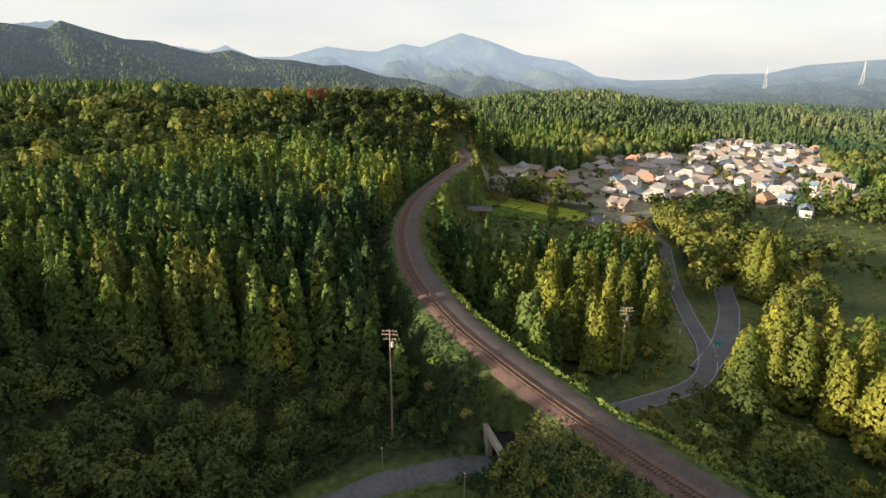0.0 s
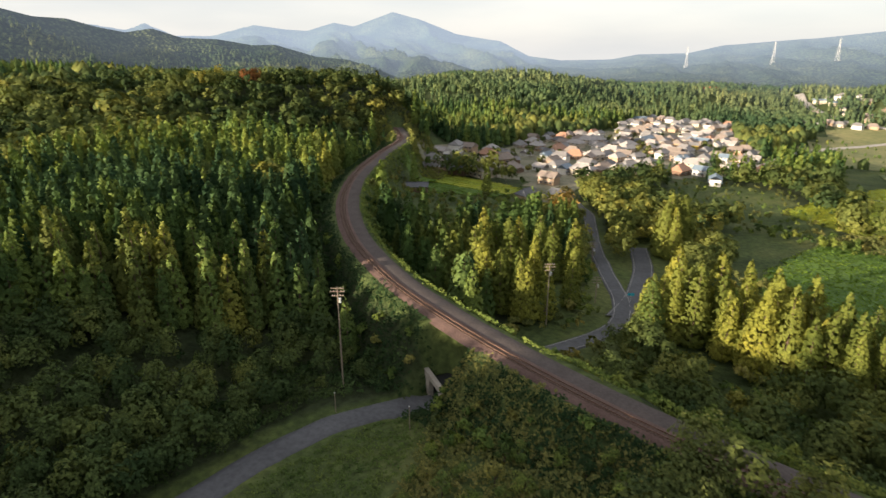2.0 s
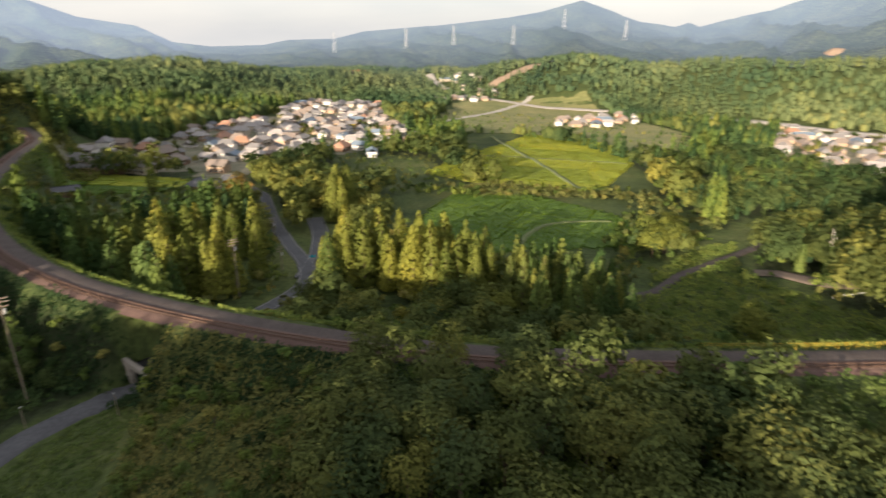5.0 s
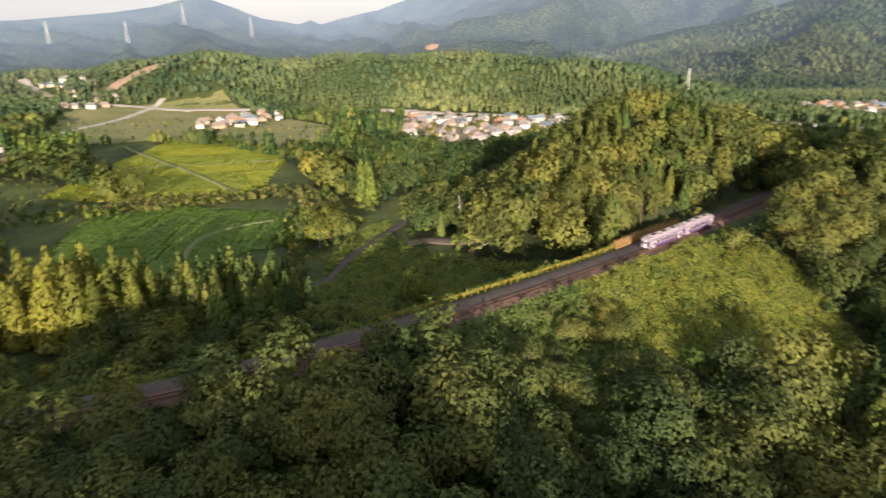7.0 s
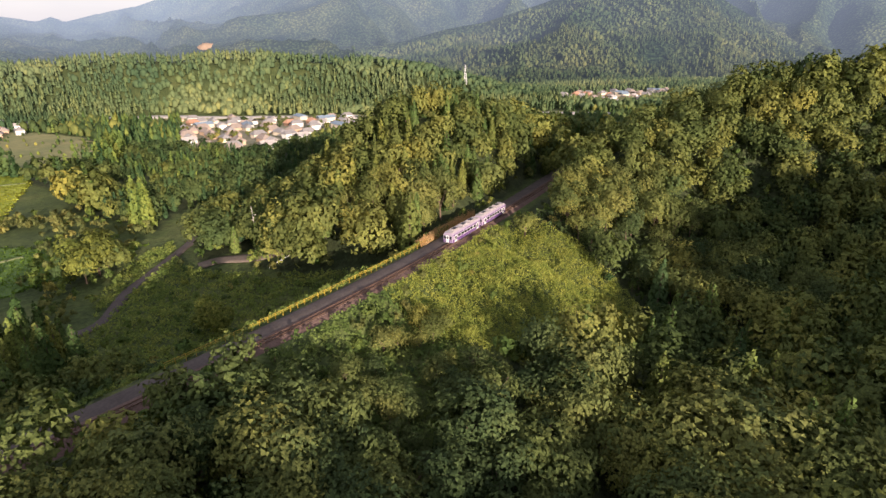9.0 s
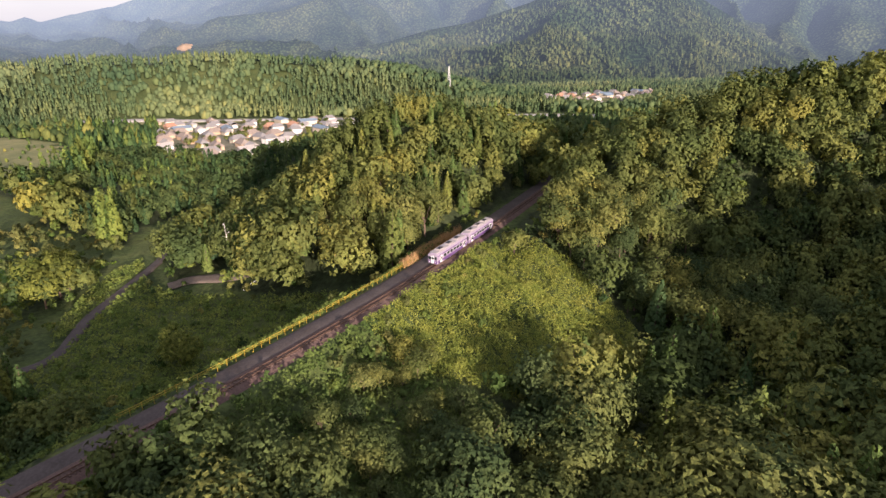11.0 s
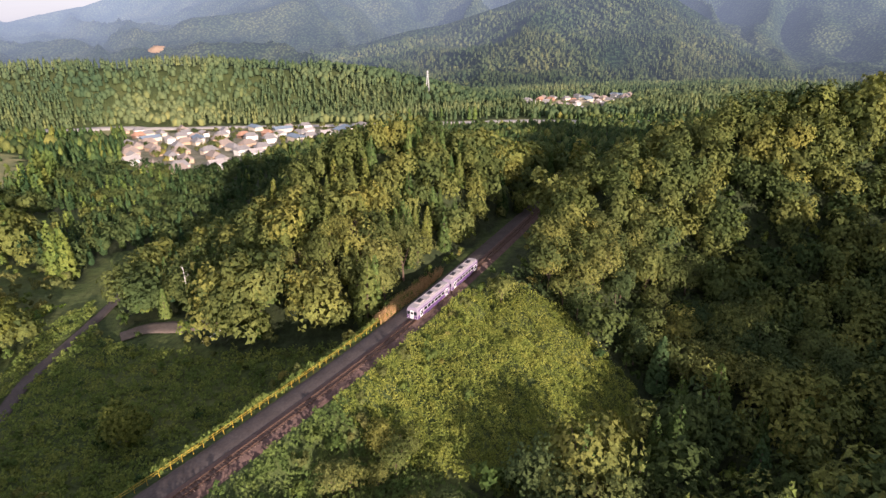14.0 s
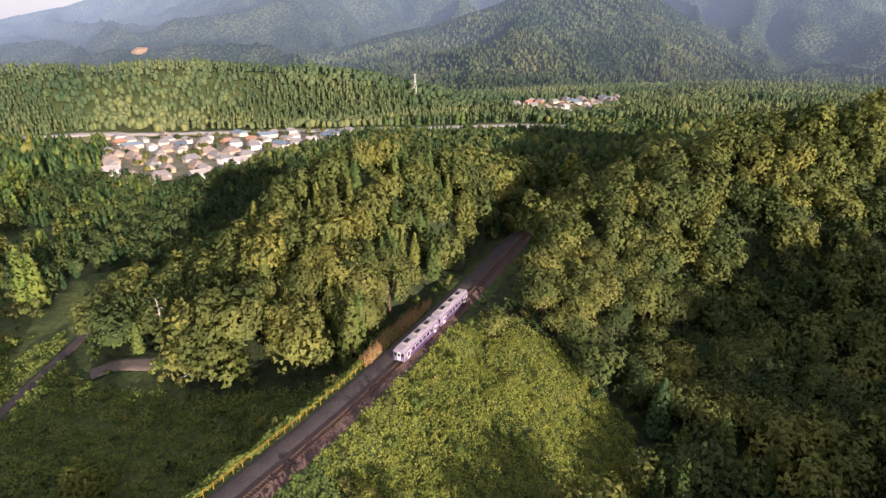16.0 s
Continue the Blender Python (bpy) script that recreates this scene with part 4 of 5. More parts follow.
def grove_mixed(name, x, y, h, templates, mats, label, seed):
    pick = shade_of(x, y, len(mats), np.random.default_rng(seed + 5))
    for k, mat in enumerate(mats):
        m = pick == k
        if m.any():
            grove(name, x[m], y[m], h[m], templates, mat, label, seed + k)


def plant_woods():
    rng = np.random.default_rng(11)
    x, y = scatter(4.4, 10, 300, -180, 180, 12)
    seen, near = np.zeros(len(x), bool), np.full(len(x), 1e9)
    for ex, ey, a0, a1 in ((-14, 29, -78, 6), (-3, 10, -64, 18), (0, 0, -50, 50), (4, 4, 14, 98), (38, 25, 18, 125)):
        d, a = np.hypot(x - ex, y - ey), np.degrees(np.arctan2(x - ex, y - ey))
        m = (a > a0) & (a < a1) & (d > 36)
        seen |= m
        near = np.where(m, np.minimum(near, d), near)
    kind, h = stand(x, y, rng)
    keep = (kind != "") & (seen | (rng.uniform(0, 1, len(x)) < 0.4)) & (np.hypot(x - 10, y - 12) > 32)
    x, y, h, kind, seen, near = x[keep], y[keep], h[keep], kind[keep], seen[keep], near[keep]
    order = np.argsort(near - np.where(inside(x, y, KNOLL) | inside(x, y, HILL), 70, 0))
    single = np.zeros(len(x), bool)
    for k, limit in (("c", 298), ("g", 90), ("b", 320), ("s", 170)):
        m = order[(kind == k)[order]]
        single[m[:limit]] = True
    single &= seen
    looks = {
        "c": ("cedar_tree", "cedar", CEDARS, lambda r: cedar_cards(760, 0.032, r), "tall dark green cedar with a narrow pointed crown", "cedar woods"),
        "g": ("cedar_tree", "cedar", GOLDS, lambda r: cedar_cards(1200, 0.027, r, 0.29), "sunlit golden green cedar beside the lane", "golden cedars"),
        "b": ("broadleaf_tree", "broad", BROADS, lambda r: broad_cards(1500, 0.029, r, 34), "olive green broadleaf tree with a rounded clumpy crown", "hill woods"),
        "s": ("shrub", "broad", BRUSHES, lambda r: broad_cards(420, 0.05, r, 12), "leafy green shrub on the railway bank", "bank shrubs"),
    }
    made = {}
    for k in np.where(single)[0]:
        name, trunk, mat, cards, label, group = looks[str(kind[k])]
        hue = int(shade_of(x[k:k + 1], y[k:k + 1], len(mat), rng)[0])
        key = (str(kind[k]), hue, int(rng.integers(0, 3)))
        wide = h[k] * rng.uniform(0.75, 1.05)
        m = Matrix.LocRotScale((x[k], y[k], float(ground_z(x[k], y[k])) - 0.1), Euler((rng.normal(0, 0.03), rng.normal(0, 0.03), rng.uniform(0, 6.28))), None)
        if key in made:
            ob = copy_thing(made[key], m)
        else:
            ob = made[key] = tree_kind(name, cards, mat[hue], trunk, 100 + 7 * len(made), label, group)
        ob.matrix_basis = m @ Matrix.Diagonal((wide, wide, h[k], 1))
    tm = lambda fn, n: [fn(np.random.default_rng(200 + s)) for s in range(n)]
    words = {"c": ("cedar_grove", "dense cedar plantation on the hillside"), "g": ("golden_grove", "golden green cedars beside the lane"), "b": ("mixed_grove", "mixed olive green broadleaf wood"), "s": ("bank_shrubs", "shrubs along the railway bank")}
    mats = {"c": CEDARS, "g": GOLDS, "b": BROADS, "s": BRUSHES}
    tiers = ((0, 205, {"c": lambda r: cedar_cards(400, 0.04, r), "g": lambda r: cedar_cards(560, 0.034, r, 0.29), "b": lambda r: broad_cards(480, 0.048, r, 26), "s": lambda r: broad_cards(76, 0.12, r, 8)}),
             (205, 1e6, {"c": lambda r: cedar_cards(240, 0.05, r), "g": lambda r: cedar_cards(240, 0.05, r, 0.25), "b": lambda r: broad_cards(250, 0.07, r, 16), "s": lambda r: broad_cards(80, 0.12, r, 8)}),
             (1e6, 1e10, {"c": lambda r: cedar_cards(60, 0.1, r), "g": lambda r: cedar_cards(60, 0.1, r), "b": lambda r: broad_cards(60, 0.15, r, 8), "s": lambda r: broad_cards(30, 0.2, r, 6)}))
    for lo, hi, cards in tiers:
        for k, (name, lab) in words.items():
            m = (kind == k) & ~single & (near >= lo) & (near < hi)
            if m.any():
                grove_mixed(name, x[m], y[m], h[m], tm(cards[k], 6), mats[k], lab, 31)
    # middle distance, then far
    for gap, r0, r1, seed, word in ((5.6, 300, 500, 13, "middle"), (6.2, 500, 800, 15, "outer")):
        x, y = scatter(gap, r0, r1, -78, 99, seed)
        kind, h = stand(x, y, rng)
        if r0 < 500:
            kinds = (("c", lambda r: cedar_cards(130, 0.064, r, 0.23)), ("b", lambda r: broad_cards(116, 0.096, r, 14)), ("g", lambda r: cedar_cards(90, 0.075, r, 0.25)), ("s", lambda r: broad_cards(20, 0.2, r, 6)))
        else:
            kinds = (("c", lambda r: far_cedar(r, 6, 3)), ("b", lambda r: far_broad(r, 5)), ("g", lambda r: far_cedar(r, 6, 3)), ("s", lambda r: far_broad(r, 5)))
        for k, fn in kinds:
            m = kind == k
            if m.any():
                lab = {"c": "cedar woods", "b": "broadleaf woods", "g": "golden cedars", "s": "scrub"}[k]
                grove_mixed(word + "_" + lab.replace(" ", "_"), x[m], y[m], h[m], tm(fn, 8), mats[k], lab + " in the middle distance", 32)


def far_woods(name, height, r0, r1, a0, a1, gap, seed, label, keep, tiers):
    """Tree tops of woods a kilometre and more away."""
    rng = np.random.default_rng(seed)
    n = int(0.5 * radians(a1 - a0) * (r1 * r1 - r0 * r0) / gap**2)
    r, a = np.sqrt(rng.uniform(r0 * r0, r1 * r1, n)), rng.uniform(a0, a1, n)
    x, y = r * np.sin(np.radians(a)), 50 + r * np.cos(np.radians(a))
    z = height(x, y, r, a)
    k = keep(x, y, z, r, a)
    x, y, z, r = x[k], y[k], z[k], r[k]
    cedar = fnoise(x, y, 130, 43, 3) + rng.normal(0, 0.07, len(x)) > 0.46
    h = np.where(cedar, rng.uniform(11, 17, len(x)), rng.uniform(9, 14, len(x)))
    # both tree materials add the haze as emission
    for k, fn, word in ((cedar, far_cedar, "cedar"), (~cedar, far_broad, "broadleaf")):
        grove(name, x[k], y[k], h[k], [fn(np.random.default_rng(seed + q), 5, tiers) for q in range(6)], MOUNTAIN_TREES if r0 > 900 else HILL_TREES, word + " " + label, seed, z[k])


def land_height(x, y, r, a):
    return ground_z(x, y)


def plant_far_woods():
    over = lambda x, y, z, r, a: clear_of(x, y) & ~inside(x, y, VALLEY_FLOOR) & (z > np.maximum(range_height(x, y, r, a), np.where(r > 1080, spur_height(x, y, r, a), -90)) - 3)
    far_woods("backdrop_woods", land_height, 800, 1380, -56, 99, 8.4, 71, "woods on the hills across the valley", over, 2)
    free = lambda x, y, z, r, a: (z > -64) & (z > west_height(x, y, r, a)) & (z > np.where(r > 1080, spur_height(x, y, r, a), -90)) & (z > np.where(r < 1450, ground_z(x, y), -90))
    far_woods("backdrop_woods", range_height, 1000, 1800, -78, 99, 15.0, 73, "woods on the mountain slopes", free, 1)
    west = lambda x, y, z, r, a: (z > range_height(x, y, r, a)) & (z > np.where(r < 1450, ground_z(x, y), -90))
    far_woods("backdrop_woods", west_height, 950, 1720, -80, -36, 12.0, 77, "woods on the western ridge", west, 1)
    bare = lambda x, y, z, r, a: (z > -64) & (z > range_height(x, y, r, a)) & (z > np.where(r < 1450, ground_z(x, y), -90))
    far_woods("backdrop_woods", spur_height, 1080, 2030, 41, 93, 10.5, 75, "woods on the mountain spur", bare, 1)


plant_woods()
plant_far_woods()


def ground_cover(name, poly, gap, height, size, mat, label, seed, sprigs=7):
    """Low leafy growth over a slope, as one mesh."""
    rng = np.random.default_rng(seed)
    p = np.array(poly)
    n = int((p[:, 0].max() - p[:, 0].min()) * (p[:, 1].max() - p[:, 1].min()) / gap**2)
    x, y = rng.uniform(p[:, 0].min(), p[:, 0].max(), n), rng.uniform(p[:, 1].min(), p[:, 1].max(), n)
    k = inside(x, y, poly) & (near_line(x, y, TRACK_LINE)[0] > 5.2)
    for line, width in ROADS.values():
        k &= near_line(x, y, line)[0] > width / 2 + 0.4
    x, y = x[k], y[k]
    tall = height * (0.35 + 1.2 * fnoise(x, y, 4.0, seed, 2) ** 1.5)
    x, y, tall = np.repeat(x, sprigs), np.repeat(y, sprigs), np.repeat(tall, sprigs)
    x, y = x + rng.normal(0, gap * 0.45, len(x)), y + rng.normal(0, gap * 0.45, len(x))
    c = np.stack([x, y, ground_z(x, y) + tall * rng.uniform(0.25, 1.0, len(x))], 1)
    nrm = np.stack([rng.normal(-0.15, 0.4, len(x)), rng.normal(-0.4, 0.4, len(x)), np.full(len(x), 0.8)], 1)
    return tagged(new(name, leaf_mesh(name, leaf_cards(c, nrm, size, rng), mat)), label, "undergrowth", kind="stuff")


ground_cover("kudzu", KUDZU_SLOPE, 0.6, 2.4, 0.19, KUDZU, "bright yellow-green vines smothering the slope", 51, 11)
ground_cover("bank_growth", SPUR_BANK, 0.9, 2.0, 0.32, OLIVE_BRUSH, "rank yellow-green growth on the railway bank", 52)
ground_cover("bank_growth", MID_BANK, 1.0, 2.0, 0.35, BRUSH, "leafy undergrowth among the bank trees", 58)
ground_cover("bank_growth", TREE_BANK, 1.1, 1.6, 0.35, BRUSH, "undergrowth below the bank trees", 53)
ground_cover("bank_growth", LOW_BANK, 1.0, 2.0, 0.35, BRUSH, "leafy undergrowth on the railway bank", 54)
ground_cover("meadow_growth", MEADOW, 0.95, 1.9, 0.34, BRUSH, "rough grass and weeds below the railway", 55, 5)
VERGE = [tuple(p) for p in np.vstack([LINE[60:840:14] + SIDE[60:840:14] * 5.2, (LINE[60:840:14] + SIDE[60:840:14] * 15)[::-1]])]
ground_cover("verge_growth", VERGE, 0.95, 1.6, 0.34, BRUSH, "weeds on the railway verge", 56, 5)
SOUTH_VERGE = [tuple(p) for p in np.vstack([LINE[60:640:14] - SIDE[60:640:14] * 5.2, (LINE[60:640:14] - SIDE[60:640:14] * 17)[::-1]])]
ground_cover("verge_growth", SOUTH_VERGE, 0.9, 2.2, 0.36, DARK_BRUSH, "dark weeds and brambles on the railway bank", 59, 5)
LAWN = [(-60, 100), (-66, 88), (-71, 76), (-74, 60), (-76, 40), (-56, 40), (-50, 70), (-52, 92)]
ground_cover("lawn", LAWN, 0.7, 0.5, 0.2, BRUSH, "short green grass beside the hollow road", 65, 5)
TRACK_END = [(-266, 396), (-236, 400), (-192, 356), (-182, 326), (-224, 312), (-250, 346), (-274, 372)]
ground_cover("cutting_growth", TRACK_END, 1.4, 4.0, 0.7, BROADS[0], "leafy growth on the sides of the railway cutting", 66, 5)
HILL_FLOOR = [(158, 78), (200, 60), (262, 24), (310, -30), (240, -40), (176, 10), (152, 36)]
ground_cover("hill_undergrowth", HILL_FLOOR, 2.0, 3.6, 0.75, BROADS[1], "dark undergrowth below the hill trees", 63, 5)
# the hollow's shade is put into this growth as dark leaf colour
ground_cover("hollow_growth", HOLLOW_WEST, 1.1, 2.0, 0.42, DARK_BRUSH, "brambles beside the hollow road, shade put into their dark leaves", 64, 5)
HEDGE = [(16, 290), (55, 289), (104, 284), (124, 292), (90, 301), (55, 312), (30, 322)]
ground_cover("hedge_growth", HEDGE, 1.5, 2.4, 0.5, OLIVE_BRUSH, "brownish scrub on the bank between the rice fields", 60, 5)
REEDS = [(123, 91.8), (140, 93), (154, 94.4), (158, 96), (150, 98), (138, 98.6), (126, 96.5)]


def reeds():
    rng = np.random.default_rng(57)
    x, y = rng.uniform(122, 159, 9000), rng.uniform(91, 99, 9000)
    k = inside(x, y, REEDS)
    x, y = x[k], y[k]
    z, h, a = ground_z(x, y), rng.uniform(1.2, 2.6, len(x)), rng.uniform(0, 6.28, len(x))
    bend = rng.normal(0, 0.35, (len(x), 2))
    v = np.stack([np.stack([x - 0.06 * np.cos(a), y - 0.06 * np.sin(a), z], 1), np.stack([x + 0.06 * np.cos(a), y + 0.06 * np.sin(a), z], 1), np.stack([x + bend[:, 0], y + bend[:, 1], z + h], 1)], 1).reshape(-1, 3)
    tagged(new("dry_reeds", mesh_of("dry_reeds", v, np.arange(len(v)).reshape(-1, 3), REED)), "tan dry reeds at the end of the fence", "reeds", kind="stuff")


reeds()

# ---- houses ----
WALLS = [plain("cream_render", (0.52, 0.44, 0.33), (0.66, 0.57, 0.44), 0.4), plain("white_render", (0.66, 0.63, 0.58), (0.78, 0.75, 0.7), 0.4), plain("brown_boards", (0.16, 0.10, 0.065), (0.25, 0.16, 0.11), 0.8), plain("tan_boards", (0.4, 0.28, 0.18), (0.54, 0.39, 0.27), 0.8)]
ROOFS = [plain("grey_tiles", (0.18, 0.17, 0.165), (0.29, 0.275, 0.265), 0.6, 0.6), plain("brown_tiles", (0.22, 0.175, 0.145), (0.33, 0.27, 0.225), 0.6, 0.6), plain("pale_tiles", (0.33, 0.3, 0.28), (0.46, 0.42, 0.39), 0.6, 0.6), plain("orange_tiles", (0.36, 0.19, 0.12), (0.45, 0.26, 0.17), 0.6, 0.6), plain("dark_slate", (0.09, 0.092, 0.1), (0.15, 0.152, 0.16), 0.6, 0.5), plain("blue_sheet", (0.16, 0.22, 0.28), (0.24, 0.3, 0.36), 0.5, 0.5)]
WHITE = plain("white_paint", (0.72, 0.72, 0.7), (0.82, 0.82, 0.8), 1.0, 0.5)
DARK = plain("dark_metal", (0.03, 0.03, 0.035), (0.06, 0.06, 0.065), 2.0, 0.5, 0.5)
STEEL = plain("galvanised_steel", (0.55, 0.55, 0.53), (0.7, 0.7, 0.68), 0.5, 0.45, 0.3)
POLE = plain("weathered_concrete", (0.24, 0.19, 0.14), (0.33, 0.27, 0.2), 0.8, 0.85)
CONCRETE = plain("old_concrete", (0.33, 0.29, 0.24), (0.46, 0.41, 0.35), 0.5, 0.9, relief=0.03)
GLASS, gn, gl, gb = material("window_glass", 0.12, 0.0, 0.6)
gb.inputs["Base Color"].default_value = (0.025, 0.03, 0.035, 1)


def roof_mesh(w, d, z, rise, hip, over=0.8, thick=0.28):
    """A tiled roof with eaves, a ridge along x, and gable or hipped ends."""
    bm = bmesh.new()
    a, b = w / 2 + over, d / 2 + over
    r = max(0.4, a - (b * hip))
    z0 = z - over * rise / (d / 2)
    rings = []
    for dz in (0, -thick):
        e = [bm.verts.new(p) for p in ((-a, -b, z0 + dz), (a, -b, z0 + dz), (a, b, z0 + dz), (-a, b, z0 + dz))]
        t = [bm.verts.new(p) for p in ((-r, 0, z + rise + dz), (r, 0, z + rise + dz))]
        rings.append((e, t))
    (e, t), (e2, t2) = rings
    for q, s, flip in ((e, t, 1), (e2, t2, -1)):
        for f in ((q[0], q[1], s[1], s[0]), (q[2], q[3], s[0], s[1]), (q[1], q[2], s[1]), (q[3], q[0], s[0])):
            bm.faces.new(f[::flip])
    for k in range(4):
        bm.faces.new((e[(k + 1) % 4], e[k], e2[k], e2[(k + 1) % 4]))
    box(bm, -r - 0.1, -0.18, z + rise - 0.05, r + 0.1, 0.18, z + rise + 0.28)
    return bm


def house(w, d, h, rise, hip, wall, roof, label, storeys=1, annex=False, near=True):
    top = tagged(new("house"), label, "house", "village houses")
    bm = boxes((-w / 2, -d / 2, -1.5, w / 2, d / 2, h))
    if hip < 0.2:
        for s in (-1, 1):
            v = [bm.verts.new((s * (w / 2 - 0.01), y, z)) for y, z in ((-d / 2, h - 0.02), (d / 2, h - 0.02), (0, h + rise - 0.05))]
            bm.faces.new(v if s > 0 else v[::-1])
    part("wall", bm, wall, top)
    part("roof", roof_mesh(w, d, h, rise, hip), roof, top)
    if storeys == 2:
        for s in (-1, 1):
            skirt = bmesh.new()
            box(skirt, -w / 2 - 0.6, s * (d / 2 + 0.02) if s > 0 else -d / 2 - 1.1, h * 0.46, w / 2 + 0.6, d / 2 + 1.1 if s > 0 else -d / 2 - 0.02, h * 0.46 + 0.2)
            part("lower_roof", skirt, roof, top)
    for level in range(storeys):
        zz = 0.9 + level * (h * 0.52)
        for s in (-1, 1):
            for k in range(3 if near else 1):
                x = (k - 1) * w * 0.3
                win = part("window", boxes((x - 0.95, s * d / 2 - 0.05, zz, x + 0.95, s * d / 2 + 0.05, zz + 1.25)), WHITE, top)
                if near:
                    part("pane", boxes((x - 0.82, s * d / 2 - 0.07, zz + 0.1, x + 0.82, s * d / 2 + 0.07, zz + 1.15)), GLASS, win)
    part("door", boxes((w * 0.42 - 1, -d / 2 - 0.06, 0, w * 0.42, -d / 2 + 0.05, 2.0)), WALLS[2], top)
    if annex:
        a = part("annex_wall", boxes((w / 2 + 0.02, -d / 2 + 1, -1.5, w / 2 + 4.5, d / 2 - 1, h * 0.55)), wall, top)
        bm = roof_mesh(5.2, d - 2, h * 0.55, rise * 0.5, 0.0, 0.5)
        bmesh.ops.translate(bm, vec=(w / 2 + 2.5, 0, 0), verts=bm.verts)
        part("annex_roof", bm, ROOFS[0] if roof is not ROOFS[0] else ROOFS[1], top)
    return top


TOWN = [(170, 660), (150, 720), (290, 890), (340, 880), (270, 720)]
FAR_TOWN = [(25, 980), (60, 960), (150, 1000), (100, 1230), (40, 1230)]


HOUSE_SPOTS = []


def houses():
    rng = np.random.default_rng(61)
    kinds = [
        house(13, 8.5, 3.6, 3.2, 0.7, WALLS[0], ROOFS[0], "cream walled house with a grey hipped tile roof", 1, True),
        house(12, 8, 5.8, 2.4, 0.5, WALLS[1], ROOFS[0], "white two-storey house with a grey tile roof", 2),
        house(14, 9, 4.0, 3.6, 0.8, WALLS[2], ROOFS[1], "brown timber farmhouse with a brown tile roof", 1, True),
        house(11, 8, 5.6, 2.2, 0.0, WALLS[3], ROOFS[1], "tan boarded two-storey house with a gabled roof", 2),
        house(10, 7, 3.2, 2.0, 0.0, WALLS[1], ROOFS[2], "small white house with a pale tile roof", 1),
        house(15, 9.5, 5.4, 3.0, 0.7, WALLS[0], ROOFS[2], "large cream house with a pale hipped roof", 2),
        house(12, 8, 3.4, 2.6, 0.6, WALLS[3], ROOFS[4], "boarded house with a dark slate roof", 1),
        house(9, 6.5, 5.2, 1.8, 0.0, WALLS[1], ROOFS[5], "white house with a blue sheet roof", 2),
        house(13, 9, 4.2, 3.4, 0.7, WALLS[2], ROOFS[3], "timber house with an orange tile roof", 1, True),
        house(12, 8.5, 5.6, 2.6, 0.6, WALLS[3], ROOFS[2], "tan two-storey house with a pale roof", 2, True),
    ]
    first = len(kinds)
    kinds += [
        house(13, 8.5, 4.6, 2.8, 0.6, WALLS[0], ROOFS[0], "cream house with a grey roof across the valley", 1, False, False),
        house(12, 8, 5.8, 2.4, 0.5, WALLS[1], ROOFS[0], "white house with a grey roof across the valley", 2, False, False),
        house(14, 9, 4.4, 3.2, 0.7, WALLS[3], ROOFS[1], "tan house with a brown roof across the valley", 1, False, False),
        house(11, 8, 5.6, 2.2, 0.0, WALLS[1], ROOFS[2], "white gabled house with a pale roof", 2, False, False),
        house(12, 8, 4.4, 2.8, 0.5, WALLS[2], ROOFS[3], "timber house with an orange roof across the valley", 1, False, False),
        house(20, 11, 5.0, 2.0, 0.0, WALLS[0], ROOFS[5], "long workshop with a blue-grey sheet roof", 1, False, False),
    ]
    spots = [(-192, 380, 0), (-215, 407, 1), (-212, 423, 3), (-188, 365, 6), (-175, 372, 8), (-181, 421, 2), (-189, 408, 4), (-118, 309, 6), (-124, 359, 3), (-104, 317, 6), (-148, 410, 4), (-137, 414, 1), (-147, 488, 8), (-116, 405, 5)]
    spots += [(-204, 649, 2), (-132, 490, 5), (-108, 427, 2), (-113, 489, 9), (-97, 424, 9), (-96, 454, 0), (-100, 503, 1), (-146, 569, 2), (-129, 537, 5), (-133, 608, 0), (-109, 609, 9), (-90, 577, 5), (-73, 529, 3), (-78, 604, 0), (-59, 507, 4), (-46, 500, 0), (-31, 481, 9), (-22, 500, 3), (-11, 482, 8), (-35, 420, 7)]
    taken = [(a, b) for a, b, _ in spots]
    for poly, n, gap in ((VILLAGE, 150, 11.8), (HAMLET, 62, 17), (EAST_FLATS, 34, 18), (TOWN, 24, 18), (FAR_TOWN, 24, 17)):
        p = np.array(poly)
        tries = 0
        while n and tries < 4000:
            tries += 1
            x, y = rng.uniform(p[:, 0].min(), p[:, 0].max()), rng.uniform(p[:, 1].min(), p[:, 1].max())
            ok = inside(np.array([x]), np.array([y]), poly)[0] and min(math.hypot(x - a, y - b) for a, b in taken) > gap and not inside(np.array([x]), np.array([y]), SMALL_FIELD)[0]
            ok = ok and all(float(near_line(np.array([x]), np.array([y]), line)[0][0]) > width / 2 + 8 for line, width in ROADS.values())
            ok = ok and float(near_line(np.array([x]), np.array([y]), TRACK_LINE)[0][0]) > 18
            if ok and not (poly is VILLAGE and y < 395 and x > -140):
                taken.append((x, y))
                spots.append((x, y, int(rng.integers(0, first)) if poly is VILLAGE and y < 640 else first + int(rng.choice([0, 0, 0, 1, 1, 2, 2, 2, 3, 3, 4, 5]))))
                n -= 1
    HOUSE_SPOTS.extend((a, b) for a, b, _ in spots)
    used = set()
    for x, y, k in spots:
        m = pose(x, y, float(ground_z(np.array([x]), np.array([y]))[0]) + 0.3, 0, 0, float(rng.choice([0, 90]) + rng.normal(-15, 9)))
        if k in used:
            copy_thing(kinds[k], m)
        else:
            kinds[k].matrix_basis = m
            used.add(k)


